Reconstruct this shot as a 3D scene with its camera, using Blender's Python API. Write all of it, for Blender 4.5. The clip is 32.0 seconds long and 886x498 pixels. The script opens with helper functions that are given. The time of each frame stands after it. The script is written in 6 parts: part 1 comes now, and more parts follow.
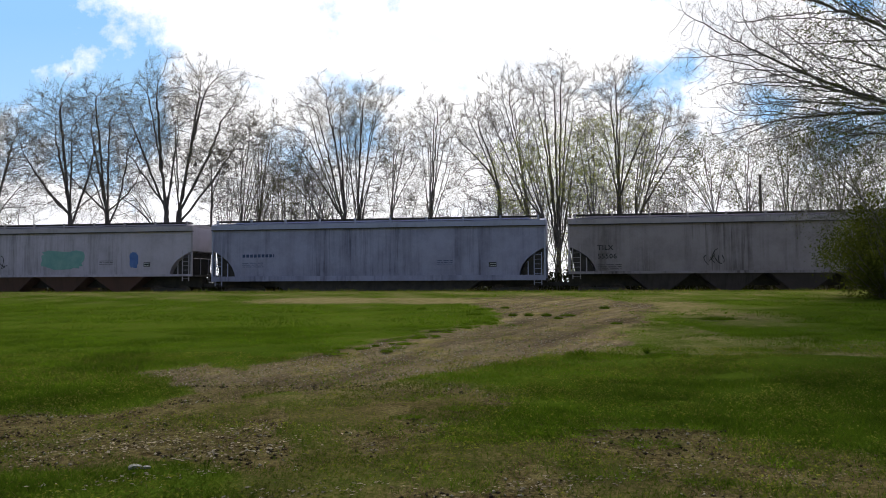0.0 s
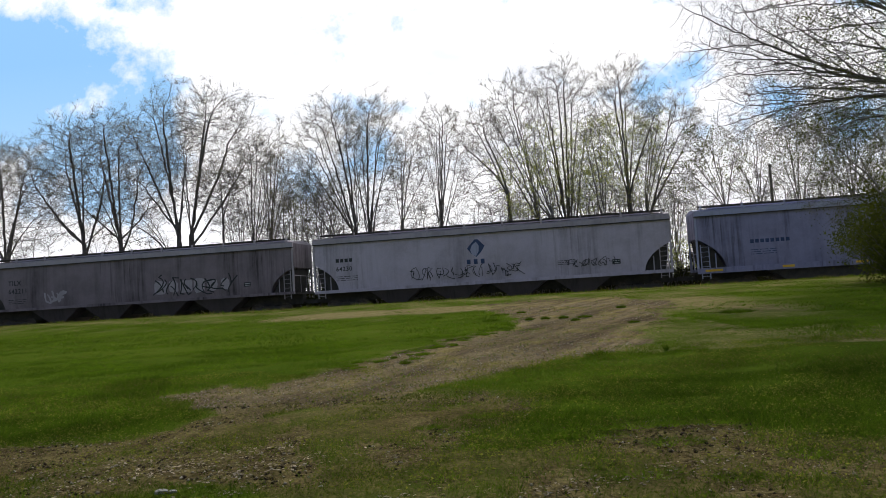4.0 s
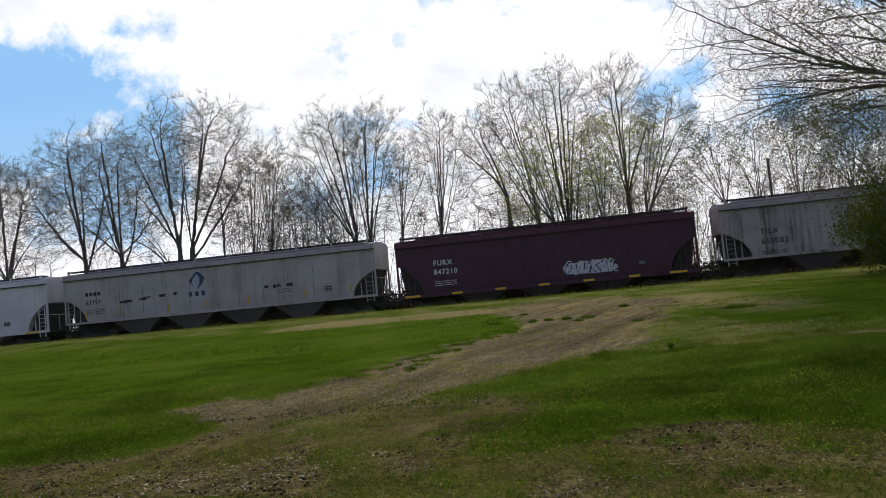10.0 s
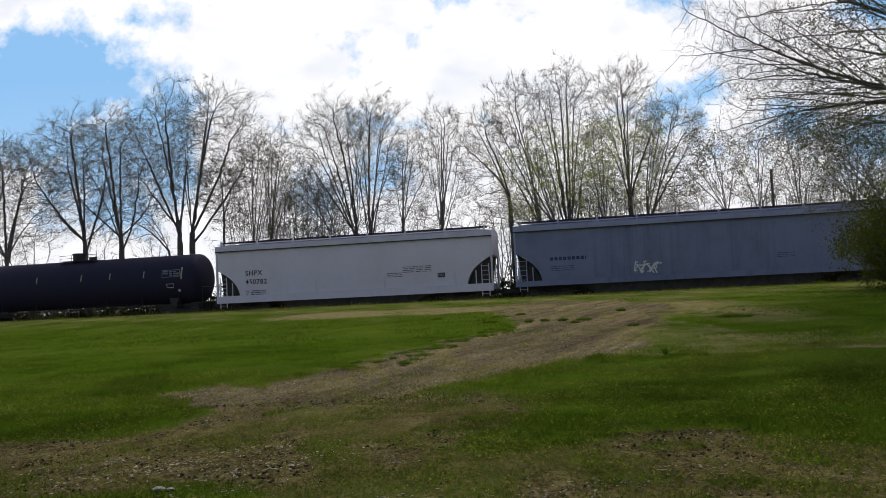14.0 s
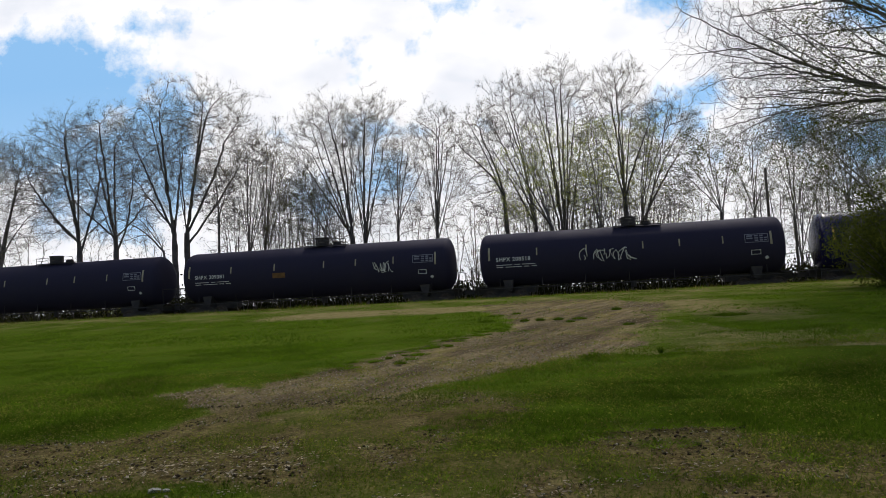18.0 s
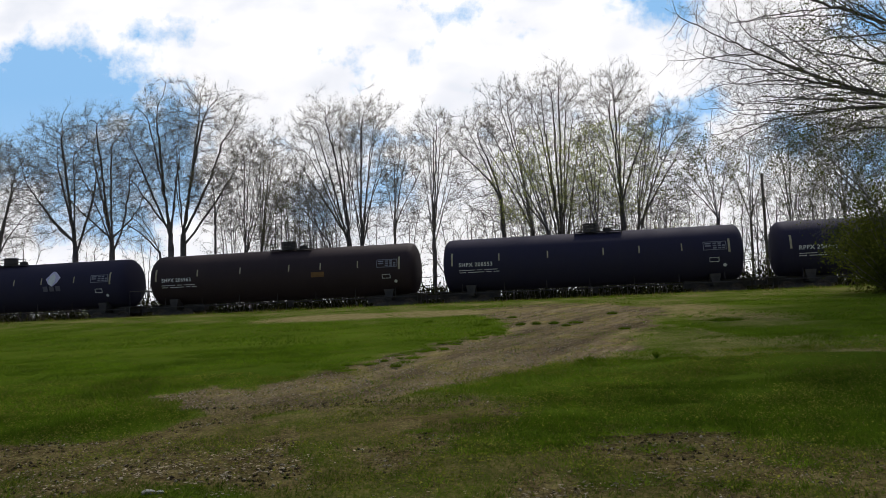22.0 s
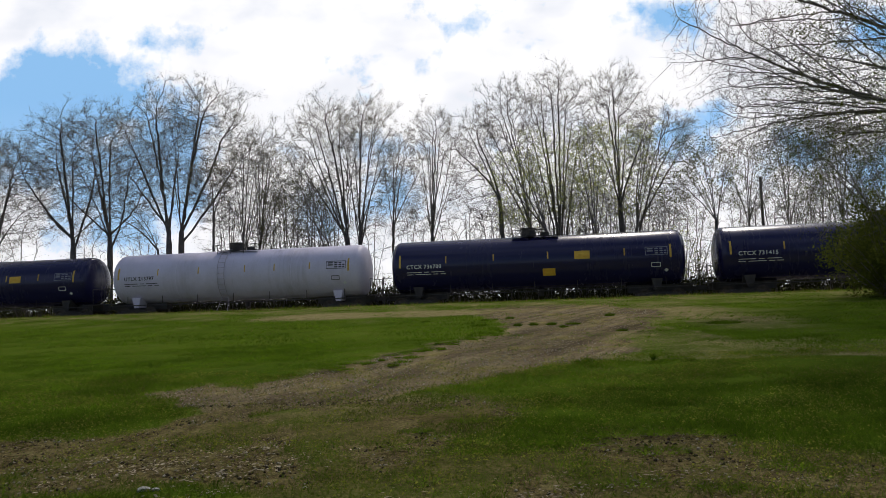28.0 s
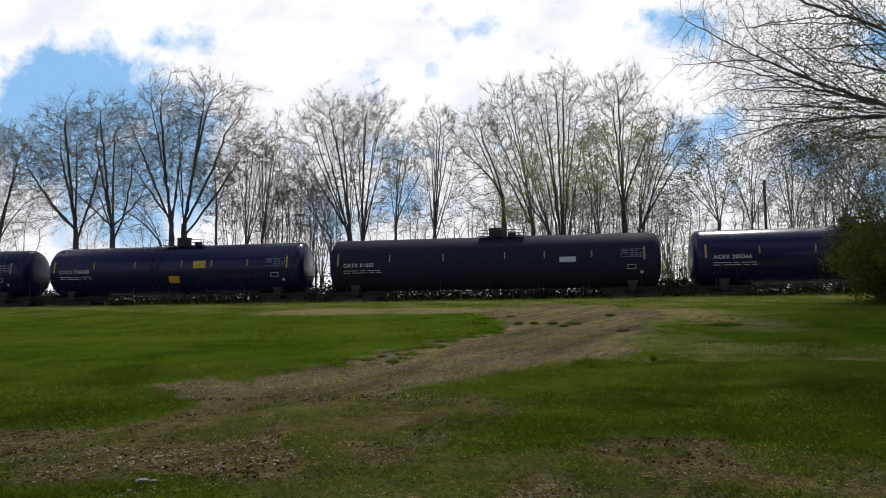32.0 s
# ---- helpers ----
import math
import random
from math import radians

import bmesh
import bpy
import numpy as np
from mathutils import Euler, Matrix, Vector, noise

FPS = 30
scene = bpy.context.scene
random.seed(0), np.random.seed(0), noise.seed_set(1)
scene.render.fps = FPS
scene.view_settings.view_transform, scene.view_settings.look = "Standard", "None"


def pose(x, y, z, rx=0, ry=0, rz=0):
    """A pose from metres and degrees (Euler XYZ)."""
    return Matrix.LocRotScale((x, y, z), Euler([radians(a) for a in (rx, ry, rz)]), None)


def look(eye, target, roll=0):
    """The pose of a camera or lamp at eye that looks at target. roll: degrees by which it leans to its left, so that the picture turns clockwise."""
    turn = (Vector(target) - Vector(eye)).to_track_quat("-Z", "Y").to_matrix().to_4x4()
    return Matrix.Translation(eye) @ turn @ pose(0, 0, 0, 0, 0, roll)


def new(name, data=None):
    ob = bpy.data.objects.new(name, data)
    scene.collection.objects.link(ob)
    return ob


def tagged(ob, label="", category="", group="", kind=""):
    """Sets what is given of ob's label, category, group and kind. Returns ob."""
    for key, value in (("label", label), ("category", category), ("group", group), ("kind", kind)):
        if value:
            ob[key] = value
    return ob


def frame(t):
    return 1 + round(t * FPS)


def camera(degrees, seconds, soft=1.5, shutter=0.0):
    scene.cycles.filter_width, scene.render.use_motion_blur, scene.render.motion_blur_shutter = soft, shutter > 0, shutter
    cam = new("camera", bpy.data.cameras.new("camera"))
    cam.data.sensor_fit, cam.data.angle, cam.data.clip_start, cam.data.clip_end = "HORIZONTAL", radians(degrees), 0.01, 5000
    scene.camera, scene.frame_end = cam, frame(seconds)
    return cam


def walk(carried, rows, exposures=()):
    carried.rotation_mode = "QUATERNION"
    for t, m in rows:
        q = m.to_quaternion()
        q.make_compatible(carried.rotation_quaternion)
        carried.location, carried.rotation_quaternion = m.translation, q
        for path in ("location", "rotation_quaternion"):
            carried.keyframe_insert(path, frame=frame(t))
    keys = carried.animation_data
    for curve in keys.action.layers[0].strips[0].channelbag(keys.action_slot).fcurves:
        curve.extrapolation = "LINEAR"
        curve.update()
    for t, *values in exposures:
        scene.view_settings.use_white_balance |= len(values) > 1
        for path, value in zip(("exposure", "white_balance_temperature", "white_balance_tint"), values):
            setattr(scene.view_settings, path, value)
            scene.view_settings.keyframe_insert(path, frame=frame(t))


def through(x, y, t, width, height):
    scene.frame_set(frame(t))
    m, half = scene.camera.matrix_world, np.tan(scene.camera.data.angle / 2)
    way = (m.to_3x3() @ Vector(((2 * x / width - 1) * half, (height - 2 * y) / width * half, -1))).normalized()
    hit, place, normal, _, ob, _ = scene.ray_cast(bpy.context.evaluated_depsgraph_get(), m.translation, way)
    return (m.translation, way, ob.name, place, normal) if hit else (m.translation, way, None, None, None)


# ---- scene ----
EYE = Vector((0, 0, 1.6))


def aim(yaw, pitch, roll):
    """The camera at the eye: yaw to the right, pitch up, roll as it leans to its left; degrees."""
    return pose(EYE.x, EYE.y, EYE.z, 90 + pitch, 0, -yaw) @ pose(0, 0, 0, 0, 0, roll)


cam = camera(60, 32.0, soft=0.75)
PATH = [
    (0, -0.06, 2.77, -0.20), (0.5, -0.22, 2.81, -0.83), (1, -0.28, 3.00, -1.36),
    (1.5, -0.41, 3.19, -1.88), (2, -0.75, 3.39, -2.39), (2.5, -0.88, 3.21, -3.15),
    (3, -0.87, 3.32, -2.97), (3.5, -0.91, 3.44, -3.13), (5.5, -0.97, 3.41, -4.54),
    (6, -0.89, 3.42, -4.76), (6.5, -0.73, 3.42, -4.87), (7, -0.60, 3.42, -5.03),
    (7.5, -0.54, 3.43, -5.01), (8, -0.55, 3.49, -4.99), (8.5, -0.82, 3.57, -5.26),
    (9, -0.95, 3.71, -5.12), (9.5, -0.99, 3.75, -5.32), (10, -1.01, 3.81, -5.35),
    (10.5, -1.02, 3.94, -5.22), (11, -1.09, 3.71, -3.45), (11.5, -0.77, 2.57, -0.50),
    (12, -0.67, 2.77, -1.10), (12.5, -0.76, 3.12, -1.96), (13, -0.88, 3.44, -2.49),
    (13.5, -0.96, 3.52, -2.74), (14, -0.99, 3.51, -2.76), (14.5, -0.90, 3.47, -2.99),
    (16.5, -0.85, 3.53, -2.69), (17, -0.74, 3.44, -2.92), (17.5, -0.60, 3.44, -2.89),
    (18, -0.64, 3.47, -3.01), (18.5, -0.61, 3.42, -2.93), (19, -0.59, 3.44, -2.88),
    (19.5, -0.55, 3.50, -2.86), (20, -0.55, 3.54, -2.65), (20.5, -0.48, 3.61, -2.55),
    (21, -0.41, 3.65, -2.64), (21.5, -0.42, 3.65, -2.65), (22, -0.37, 3.69, -2.57),
    (22.5, -0.27, 3.70, -2.32), (23, -0.27, 3.64, -2.71), (23.5, -0.26, 3.57, -2.69),
    (24, -0.20, 3.59, -2.78), (24.5, -0.20, 3.61, -2.74), (25, -0.17, 3.65, -2.53),
    (25.5, -0.17, 3.69, -2.54), (27.5, -0.17, 3.68, -2.56), (28, -0.24, 3.68, -2.01),
    (28.5, -0.40, 3.61, -0.94), (29, -0.53, 3.48, -0.82), (29.5, -0.44, 3.44, -0.90),
    (30, -0.39, 3.47, -1.27), (30.5, -0.36, 3.53, -1.34), (31, -0.34, 3.51, -1.52),
    (31.5, -0.41, 3.50, -1.05), (32, -0.40, 3.49, -0.94),
]
walk(cam, [(t, aim(a, b, c)) for t, a, b, c in PATH], exposures=[(0, 0.04, 6400, 13), (3, 0.02, 6400, 13), (13, -0.15, 6400, 13), (32, -0.20, 6400, 13)])

# ---- sun and sky ----
SUN_EL, SUN_AZ = 54, 20          # degrees; azimuth to the right of straight ahead
sun = new("sun", bpy.data.lights.new("sun", "SUN"))
sun.data.energy, sun.data.angle, sun.data.color = 2.15, radians(2.0), (1.0, 0.95, 0.86)
_e, _a = radians(SUN_EL), radians(SUN_AZ)
sun.matrix_world = look((0, 0, 60), Vector((0, 0, 60)) - Vector((math.sin(_a) * math.cos(_e), math.cos(_a) * math.cos(_e), math.sin(_e))))

world = bpy.data.worlds.new("sky")
scene.world = world
world.use_nodes = True
wn, wl = world.node_tree.nodes, world.node_tree.links
wn.clear()
w_out, w_bg = wn.new("ShaderNodeOutputWorld"), wn.new("ShaderNodeBackground")
w_sky = wn.new("ShaderNodeTexSky")
w_sky.sky_type, w_sky.sun_disc = "NISHITA", False
w_sky.sun_elevation, w_sky.sun_rotation = radians(SUN_EL), radians(SUN_AZ)
w_tc, w_no, w_rp, w_mix = wn.new("ShaderNodeTexCoord"), wn.new("ShaderNodeTexNoise"), wn.new("ShaderNodeValToRGB"), wn.new("ShaderNodeMixRGB")
w_no.inputs["Scale"].default_value, w_no.inputs["Detail"].default_value = 2.2, 6
w_rp.color_ramp.elements[0].position, w_rp.color_ramp.elements[1].position = 0.46, 0.68
w_mix.inputs[2].default_value = (5.1, 5.9, 7.9, 1)
wl.new(w_tc.outputs["Generated"], w_no.inputs["Vector"])
wl.new(w_no.outputs["Fac"], w_rp.inputs["Fac"])
wl.new(w_rp.outputs["Color"], w_mix.inputs[0])
wl.new(w_sky.outputs["Color"], w_mix.inputs[1])
wl.new(w_mix.outputs["Color"], w_bg.inputs["Color"])
w_bg.inputs["Strength"].default_value = 0.078
wl.new(w_bg.outputs["Background"], w_out.inputs["Surface"])


# ---- materials ----
class Nodes:
    """A short hand for node trees."""

    def __init__(self, name):
        self.m = bpy.data.materials.new(name)
        self.m.use_nodes = True
        self.t = self.m.node_tree
        self.t.nodes.clear()
        self.out = self.t.nodes.new("ShaderNodeOutputMaterial")

    def n(self, kind, **inputs):
        node = self.t.nodes.new("ShaderNode" + kind)
        for key, value in inputs.items():
            key = key.replace("_", " ")
            self.set(node.inputs[int(key[1:]) if key[0] == "i" and key[1:].isdigit() else key], value)
        return node

    def set(self, socket, value):
        if isinstance(value, bpy.types.NodeSocket):
            self.t.links.new(value, socket)
        elif isinstance(value, (tuple, list)) and len(value) == 3 and socket.type == "RGBA":
            socket.default_value = (*value, 1)
        else:
            socket.default_value = value

    def math(self, op, a, b=0.0, clamp=False):
        node = self.t.nodes.new("ShaderNodeMath")
        node.operation, node.use_clamp = op, clamp
        self.set(node.inputs[0], a)
        self.set(node.inputs[1], b)
        return node.outputs[0]

    def mix(self, fac, a, b, kind="MIX"):
        node = self.t.nodes.new("ShaderNodeMixRGB")
        node.blend_type = kind
        for i, value in enumerate((fac, a, b)):
            self.set(node.inputs[i], value)
        return node.outputs[0]

    def span(self, value, lo, hi, to0=0.0, to1=1.0):
        node = self.t.nodes.new("ShaderNodeMapRange")
        for i, x in enumerate((value, lo, hi, to0, to1)):
            self.set(node.inputs[i], x)
        return node.outputs[0]

    def where(self, kind="Object", scale=(1, 1, 1)):
        node = self.n("Mapping", Vector=self.n("TexCoord").outputs[kind])
        node.inputs["Scale"].default_value = scale
        return node.outputs[0]

    def noise(self, vec, scale, detail=5.0, rough=0.55):
        return self.n("TexNoise", Vector=vec, Scale=scale, Detail=detail, Roughness=rough).outputs["Fac"]

    def bump(self, height, strength, distance=0.02):
        return self.n("Bump", Strength=strength, Distance=distance, Height=height).outputs[0]

    def surface(self, color, rough=0.7, metal=0.0, normal=None, coat=0.0, spec=0.5):
        b = self.n("BsdfPrincipled", Base_Color=color, Roughness=rough, Metallic=metal)
        b.inputs["Specular IOR Level"].default_value = spec
        b.inputs["Coat Weight"].default_value = coat
        if normal is not None:
            self.set(b.inputs["Normal"], normal)
        self.t.links.new(b.outputs[0], self.out.inputs["Surface"])
        return self.m


def plain(name, c1, c2, scale=2.0, rough=0.7, metal=0.0, bump=0.25, spec=0.5, grain=9.0):
    """Two tones by a broad noise, a fine grain over it, and relief."""
    k = Nodes(name)
    v = k.where()
    broad, fine = k.noise(v, scale), k.noise(v, scale * grain, 4)
    col = k.mix(k.span(broad, 0.35, 0.65), c1, c2)
    col = k.mix(1.0, col, k.mix(fine, (0.78, 0.78, 0.78), (1.2, 1.2, 1.2)), "MULTIPLY")
    return k.surface(col, k.span(fine, 0.2, 0.8, max(rough - 0.1, 0.05), min(rough + 0.1, 1)), metal, k.bump(fine, bump), spec=spec)


def car_paint(name, c, grime, amount=0.5, rough=0.5, streak=0.5, coat=0.0, spec=0.4):
    """Weathered wagon paint: rain streaks, blotches of grime and dust."""
    c = (c[0], c[1] * 0.95, c[2] * 1.02)
    k = Nodes(name)
    ob = k.n("ObjectInfo").outputs["Random"]
    v = k.n("VectorMath", i0=k.n("TexCoord").outputs["Object"], i1=k.n("CombineXYZ", X=k.math("MULTIPLY", ob, 40.0), Y=0.0, Z=0.0).outputs[0]).outputs[0]
    m = k.n("Mapping", Vector=v)
    m.inputs["Scale"].default_value = (1.1, 0.4, 0.05)
    lines = k.span(k.noise(m.outputs[0], 1.3, 6, 0.65), 0.5, 0.68)
    m3 = k.n("Mapping", Vector=v)
    m3.inputs["Scale"].default_value = (0.33, 0.2, 0.12)
    where_dirty = k.span(k.noise(m3.outputs[0], 1.2, 3, 0.5), 0.40, 0.60)
    m2 = k.n("Mapping", Vector=v)
    m2.inputs["Scale"].default_value = (4.2, 2, 0.22)
    thin = k.math("MULTIPLY", k.span(k.noise(m2.outputs[0], 1.5, 5, 0.6), 0.5, 0.66), where_dirty)
    lines = k.math("MULTIPLY", lines, k.math("ADD", 0.25, k.math("MULTIPLY", where_dirty, 0.75)))
    blot = k.span(k.noise(v, 0.55, 8, 0.68), 0.42, 0.66)
    fine = k.noise(v, 14.0, 4)
    g = k.math("ADD", k.math("MULTIPLY", lines, streak), k.math("MULTIPLY", thin, streak * 0.75))
    g = k.math("MULTIPLY", k.math("ADD", g, k.math("MULTIPLY", blot, 0.45)), amount, True)
    col = k.mix(g, c, grime)
    col = k.mix(1.0, col, k.mix(fine, (0.9, 0.9, 0.9), (1.1, 1.1, 1.1)), "MULTIPLY")
    return k.surface(col, k.math("ADD", rough, k.math("MULTIPLY", g, 0.3), True), 0.0, k.bump(k.noise(v, 1.3, 3), 0.12, 0.05), coat, spec)


def leaf_material(name, c1, c2, through=0.35):
    k = Nodes(name)
    rnd = k.n("NewGeometry").outputs["Random Per Island"]
    col = k.mix(rnd, c1, c2)
    col = k.mix(k.noise(k.where(), 0.5, 3), col, k.mix(0.5, col, c2))
    col = k.mix(1.0, col, k.mix(k.span(k.noise(k.where(), 0.9, 4, 0.6), 0.38, 0.62), (0.70, 0.70, 0.72), (1.22, 1.20, 1.1)), "MULTIPLY")
    d = k.n("BsdfDiffuse", Color=col, Roughness=0.9)
    t = k.n("BsdfTranslucent", Color=k.mix(1.0, col, (1.2, 1.25, 0.7), "MULTIPLY"))
    mix = k.n("MixShader", Fac=through)
    k.t.links.new(d.outputs[0], mix.inputs[1])
    k.t.links.new(t.outputs[0], mix.inputs[2])
    k.t.links.new(mix.outputs[0], k.out.inputs["Surface"])
    return k.m


BARK = plain("bark", (0.11, 0.098, 0.092), (0.20, 0.176, 0.16), 3, 0.95, bump=0.8, spec=0.1)
TWIG = plain("twig_bark", (0.16, 0.145, 0.14), (0.27, 0.24, 0.225), 2, 0.95, bump=0.2, spec=0.1)
BUD = leaf_material("bud_leaves", (0.19, 0.172, 0.158), (0.34, 0.31, 0.275), 0.6)
SPRING = leaf_material("spring_leaves", (0.36, 0.39, 0.13), (0.54, 0.56, 0.25), 0.7)
GREYBUD = leaf_material("grey_buds", (0.06, 0.058, 0.044), (0.14, 0.13, 0.09), 0.35)
BRUSH = leaf_material("brush_leaves", (0.03, 0.034, 0.016), (0.07, 0.07, 0.034), 0.1)
HEDGE = leaf_material("hedge_leaves", (0.05, 0.064, 0.016), (0.135, 0.15, 0.04), 0.5)
OLIVE = leaf_material("olive_leaves", (0.07, 0.083, 0.022), (0.15, 0.16, 0.05), 0.5)
BLADE = leaf_material("grass_blades", (0.080, 0.142, 0.012), (0.122, 0.192, 0.020), 0.5)
ROUGHBLADE = leaf_material("rough_grass_blades", (0.027, 0.060, 0.005), (0.102, 0.160, 0.018), 0.5)
DRYBLADE = leaf_material("dry_blades", (0.08, 0.066, 0.026), (0.30, 0.245, 0.115), 0.4)
LITTER = leaf_material("leaf_litter", (0.07, 0.052, 0.026), (0.26, 0.20, 0.115), 0.1)
STRAWBITS = leaf_material("straw_and_leaf_bits", (0.035, 0.026, 0.014), (0.40, 0.33, 0.19), 0.1)
PALELITTER = leaf_material("bleached_leaves", (0.22, 0.17, 0.11), (0.58, 0.50, 0.385), 0.1)
PALESTONE = plain("pale_stone", (0.17, 0.16, 0.14), (0.28, 0.27, 0.24), 20, 0.8)
WEED = leaf_material("weed_leaves", (0.07, 0.10, 0.012), (0.23, 0.23, 0.06), 0.5)
STEEL = plain("dark_steel", (0.045, 0.041, 0.041), (0.08, 0.069, 0.062), 3, 0.7, 0.3)
RAIL = plain("rail_steel", (0.20, 0.15, 0.12), (0.30, 0.26, 0.23), 6, 0.5, 0.8)
WHEEL = plain("wheel_steel", (0.07, 0.055, 0.045), (0.12, 0.10, 0.09), 5, 0.6, 0.5)
TIE = plain("tie_wood", (0.07, 0.055, 0.045), (0.13, 0.105, 0.085), 5, 0.9, bump=0.6)
STONE = plain("gravel_stone", (0.20, 0.17, 0.115), (0.42, 0.375, 0.28), 9, 0.9, bump=0.5)
CLOD = plain("earth_clod", (0.022, 0.017, 0.010), (0.07, 0.052, 0.03), 12, 0.95, bump=0.6, spec=0.1)
WHITE = plain("white_marking", (0.72, 0.72, 0.70), (0.82, 0.82, 0.80), 5, 0.6)
BLACK = plain("black_marking", (0.02, 0.02, 0.022), (0.035, 0.035, 0.04), 5, 0.6)
YELLOW = plain("yellow_reflector", (0.75, 0.42, 0.03), (0.85, 0.52, 0.05), 5, 0.5)
RUSTPANEL = plain("dull_orange_panel", (0.16, 0.075, 0.02), (0.24, 0.12, 0.03), 5, 0.7)
AMBER = plain("amber_strip", (0.60, 0.35, 0.05), (0.74, 0.48, 0.09), 5, 0.6)
STENCIL = plain("faded_stencil", (0.20, 0.20, 0.235), (0.28, 0.28, 0.32), 5, 0.7)
PALESTRIP = plain("faded_strip", (0.34, 0.29, 0.18), (0.48, 0.42, 0.28), 5, 0.7)
TEAL = plain("teal_spray", (0.16, 0.36, 0.34), (0.24, 0.44, 0.40), 2, 0.7)
BLUEPAINT = plain("blue_spray", (0.07, 0.15, 0.42), (0.12, 0.22, 0.5), 2, 0.7)
LILAC = plain("lilac_spray", (0.55, 0.5, 0.72), (0.72, 0.68, 0.82), 3, 0.7)
LOGOBLUE = plain("dark_blue_marking", (0.03, 0.05, 0.13), (0.05, 0.08, 0.18), 3, 0.6)
POLEWOOD = plain("pole_wood", (0.12, 0.10, 0.085), (0.2, 0.17, 0.14), 3, 0.95, bump=0.5)


# ---- mesh helpers ----
class Shape:
    """Vertices and faces of one mesh."""

    def __init__(self):
        self.v, self.f = [], []

    def add(self, verts, faces, m=None):
        o = len(self.v)
        self.v += [tuple(m @ Vector(p)) for p in verts] if m is not None else [tuple(p) for p in verts]
        self.f += [tuple(i + o for i in f) for f in faces]
        return self

    def box(self, x0, x1, y0, y1, z0, z1, m=None):
        v = [(x, y, z) for x in (x0, x1) for y in (y0, y1) for z in (z0, z1)]
        return self.add(v, [(0, 1, 3, 2), (4, 6, 7, 5), (0, 4, 5, 1), (2, 3, 7, 6), (0, 2, 6, 4), (1, 5, 7, 3)], m)

    def prism(self, pts, y0, y1, m=None):
        """An outline in x and z, drawn along y."""
        n = len(pts)
        v = [(x, y0, z) for x, z in pts] + [(x, y1, z) for x, z in pts]
        f = [tuple(range(n)), tuple(range(2 * n - 1, n - 1, -1))]
        return self.add(v, f + [(i, n + i, n + (i + 1) % n, (i + 1) % n) for i in range(n)], m)

    def rod(self, a, b, r, k=6, r2=None):
        a, b = Vector(a), Vector(b)
        q = (b - a).to_track_quat("Z", "X")
        ring = [q @ Vector((math.cos(2 * math.pi * i / k), math.sin(2 * math.pi * i / k), 0)) for i in range(k)]
        v = [a + p * r for p in ring] + [b + p * (r if r2 is None else r2) for p in ring]
        f = [(i, (i + 1) % k, k + (i + 1) % k, k + i) for i in range(k)]
        return self.add(v, f + [tuple(range(k - 1, -1, -1)), tuple(range(k, 2 * k))])

    def lathe(self, prof, k=24, axis="x"):
        """A profile of (along, radius) turned about an axis."""
        v, f = [], []
        for a, r in prof:
            for i in range(k):
                c, s = r * math.cos(2 * math.pi * i / k), r * math.sin(2 * math.pi * i / k)
                v.append((a, c, s) if axis == "x" else (c, a, s) if axis == "y" else (c, s, a))
        for j in range(len(prof) - 1):
            f += [(j * k + i, j * k + (i + 1) % k, (j + 1) * k + (i + 1) % k, (j + 1) * k + i) for i in range(k)]
        f += [tuple(range(k - 1, -1, -1)), tuple(range((len(prof) - 1) * k, len(prof) * k))]
        return self.add(v, f)

    def shift(self, x=0, y=0, z=0):
        self.v = [(a + x, b + y, c + z) for a, b, c in self.v]
        return self

    def mesh(self, name, smooth=False):
        me = bpy.data.meshes.new(name)
        me.from_pydata(self.v, [], self.f)
        bm = bmesh.new()
        bm.from_mesh(me)
        bmesh.ops.recalc_face_normals(bm, faces=bm.faces)
        bm.to_mesh(me)
        bm.free()
        if smooth:
            me.shade_smooth()
            me.set_sharp_from_angle(angle=radians(35))
        me.materials.append(None)
        return me


def part(name, shape, material, parent, label="", m=None, smooth=False):
    """One mesh object under a thing or a part. shape: a Shape or a mesh that is shared."""
    me = shape.mesh(name, smooth) if isinstance(shape, Shape) else shape
    ob = new(name, me)
    ob.parent = parent
    ob.material_slots[0].link = "OBJECT"
    ob.material_slots[0].material = material
    if m is not None:
        ob.matrix_basis = m
    if label:
        ob["label"] = label
    return ob


def thing(name, label, category, m, group="", kind=""):
    return tagged(new(name), label, category, group, kind) if m is None else placed(tagged(new(name), label, category, group, kind), m)


def placed(ob, m):
    ob.matrix_basis = m
    return ob


def bulk(name, verts, faces, material):
    """A large mesh from arrays; faces all of one size."""
    me = bpy.data.meshes.new(name)
    verts, faces = np.asarray(verts, np.float32), np.asarray(faces, np.int32)
    n, k = faces.shape
    me.vertices.add(len(verts))
    me.vertices.foreach_set("co", verts.ravel())
    me.loops.add(n * k)
    me.loops.foreach_set("vertex_index", faces.ravel())
    me.polygons.add(n)
    me.polygons.foreach_set("loop_start", np.arange(0, n * k, k, dtype=np.int32))
    me.update(calc_edges=True)
    me.materials.append(material)
    return me


def bulk_part(name, verts, faces, material, parent, label=""):
    ob = new(name, bulk(name, verts, faces, material))
    ob.parent = parent
    if label:
        ob["label"] = label
    return ob


# ---- plan: the track runs straight, slightly towards the camera on the right ----
TURN = -9.67                                    # degrees, the track's direction from the x axis
ALONG = Vector((math.cos(radians(TURN)), math.sin(radians(TURN)), 0))
ACROSS = Vector((-ALONG.y, ALONG.x, 0))
U_TRACK = 44.9                                  # from the camera to the track's middle, square to it
Z_RAIL = 0.80


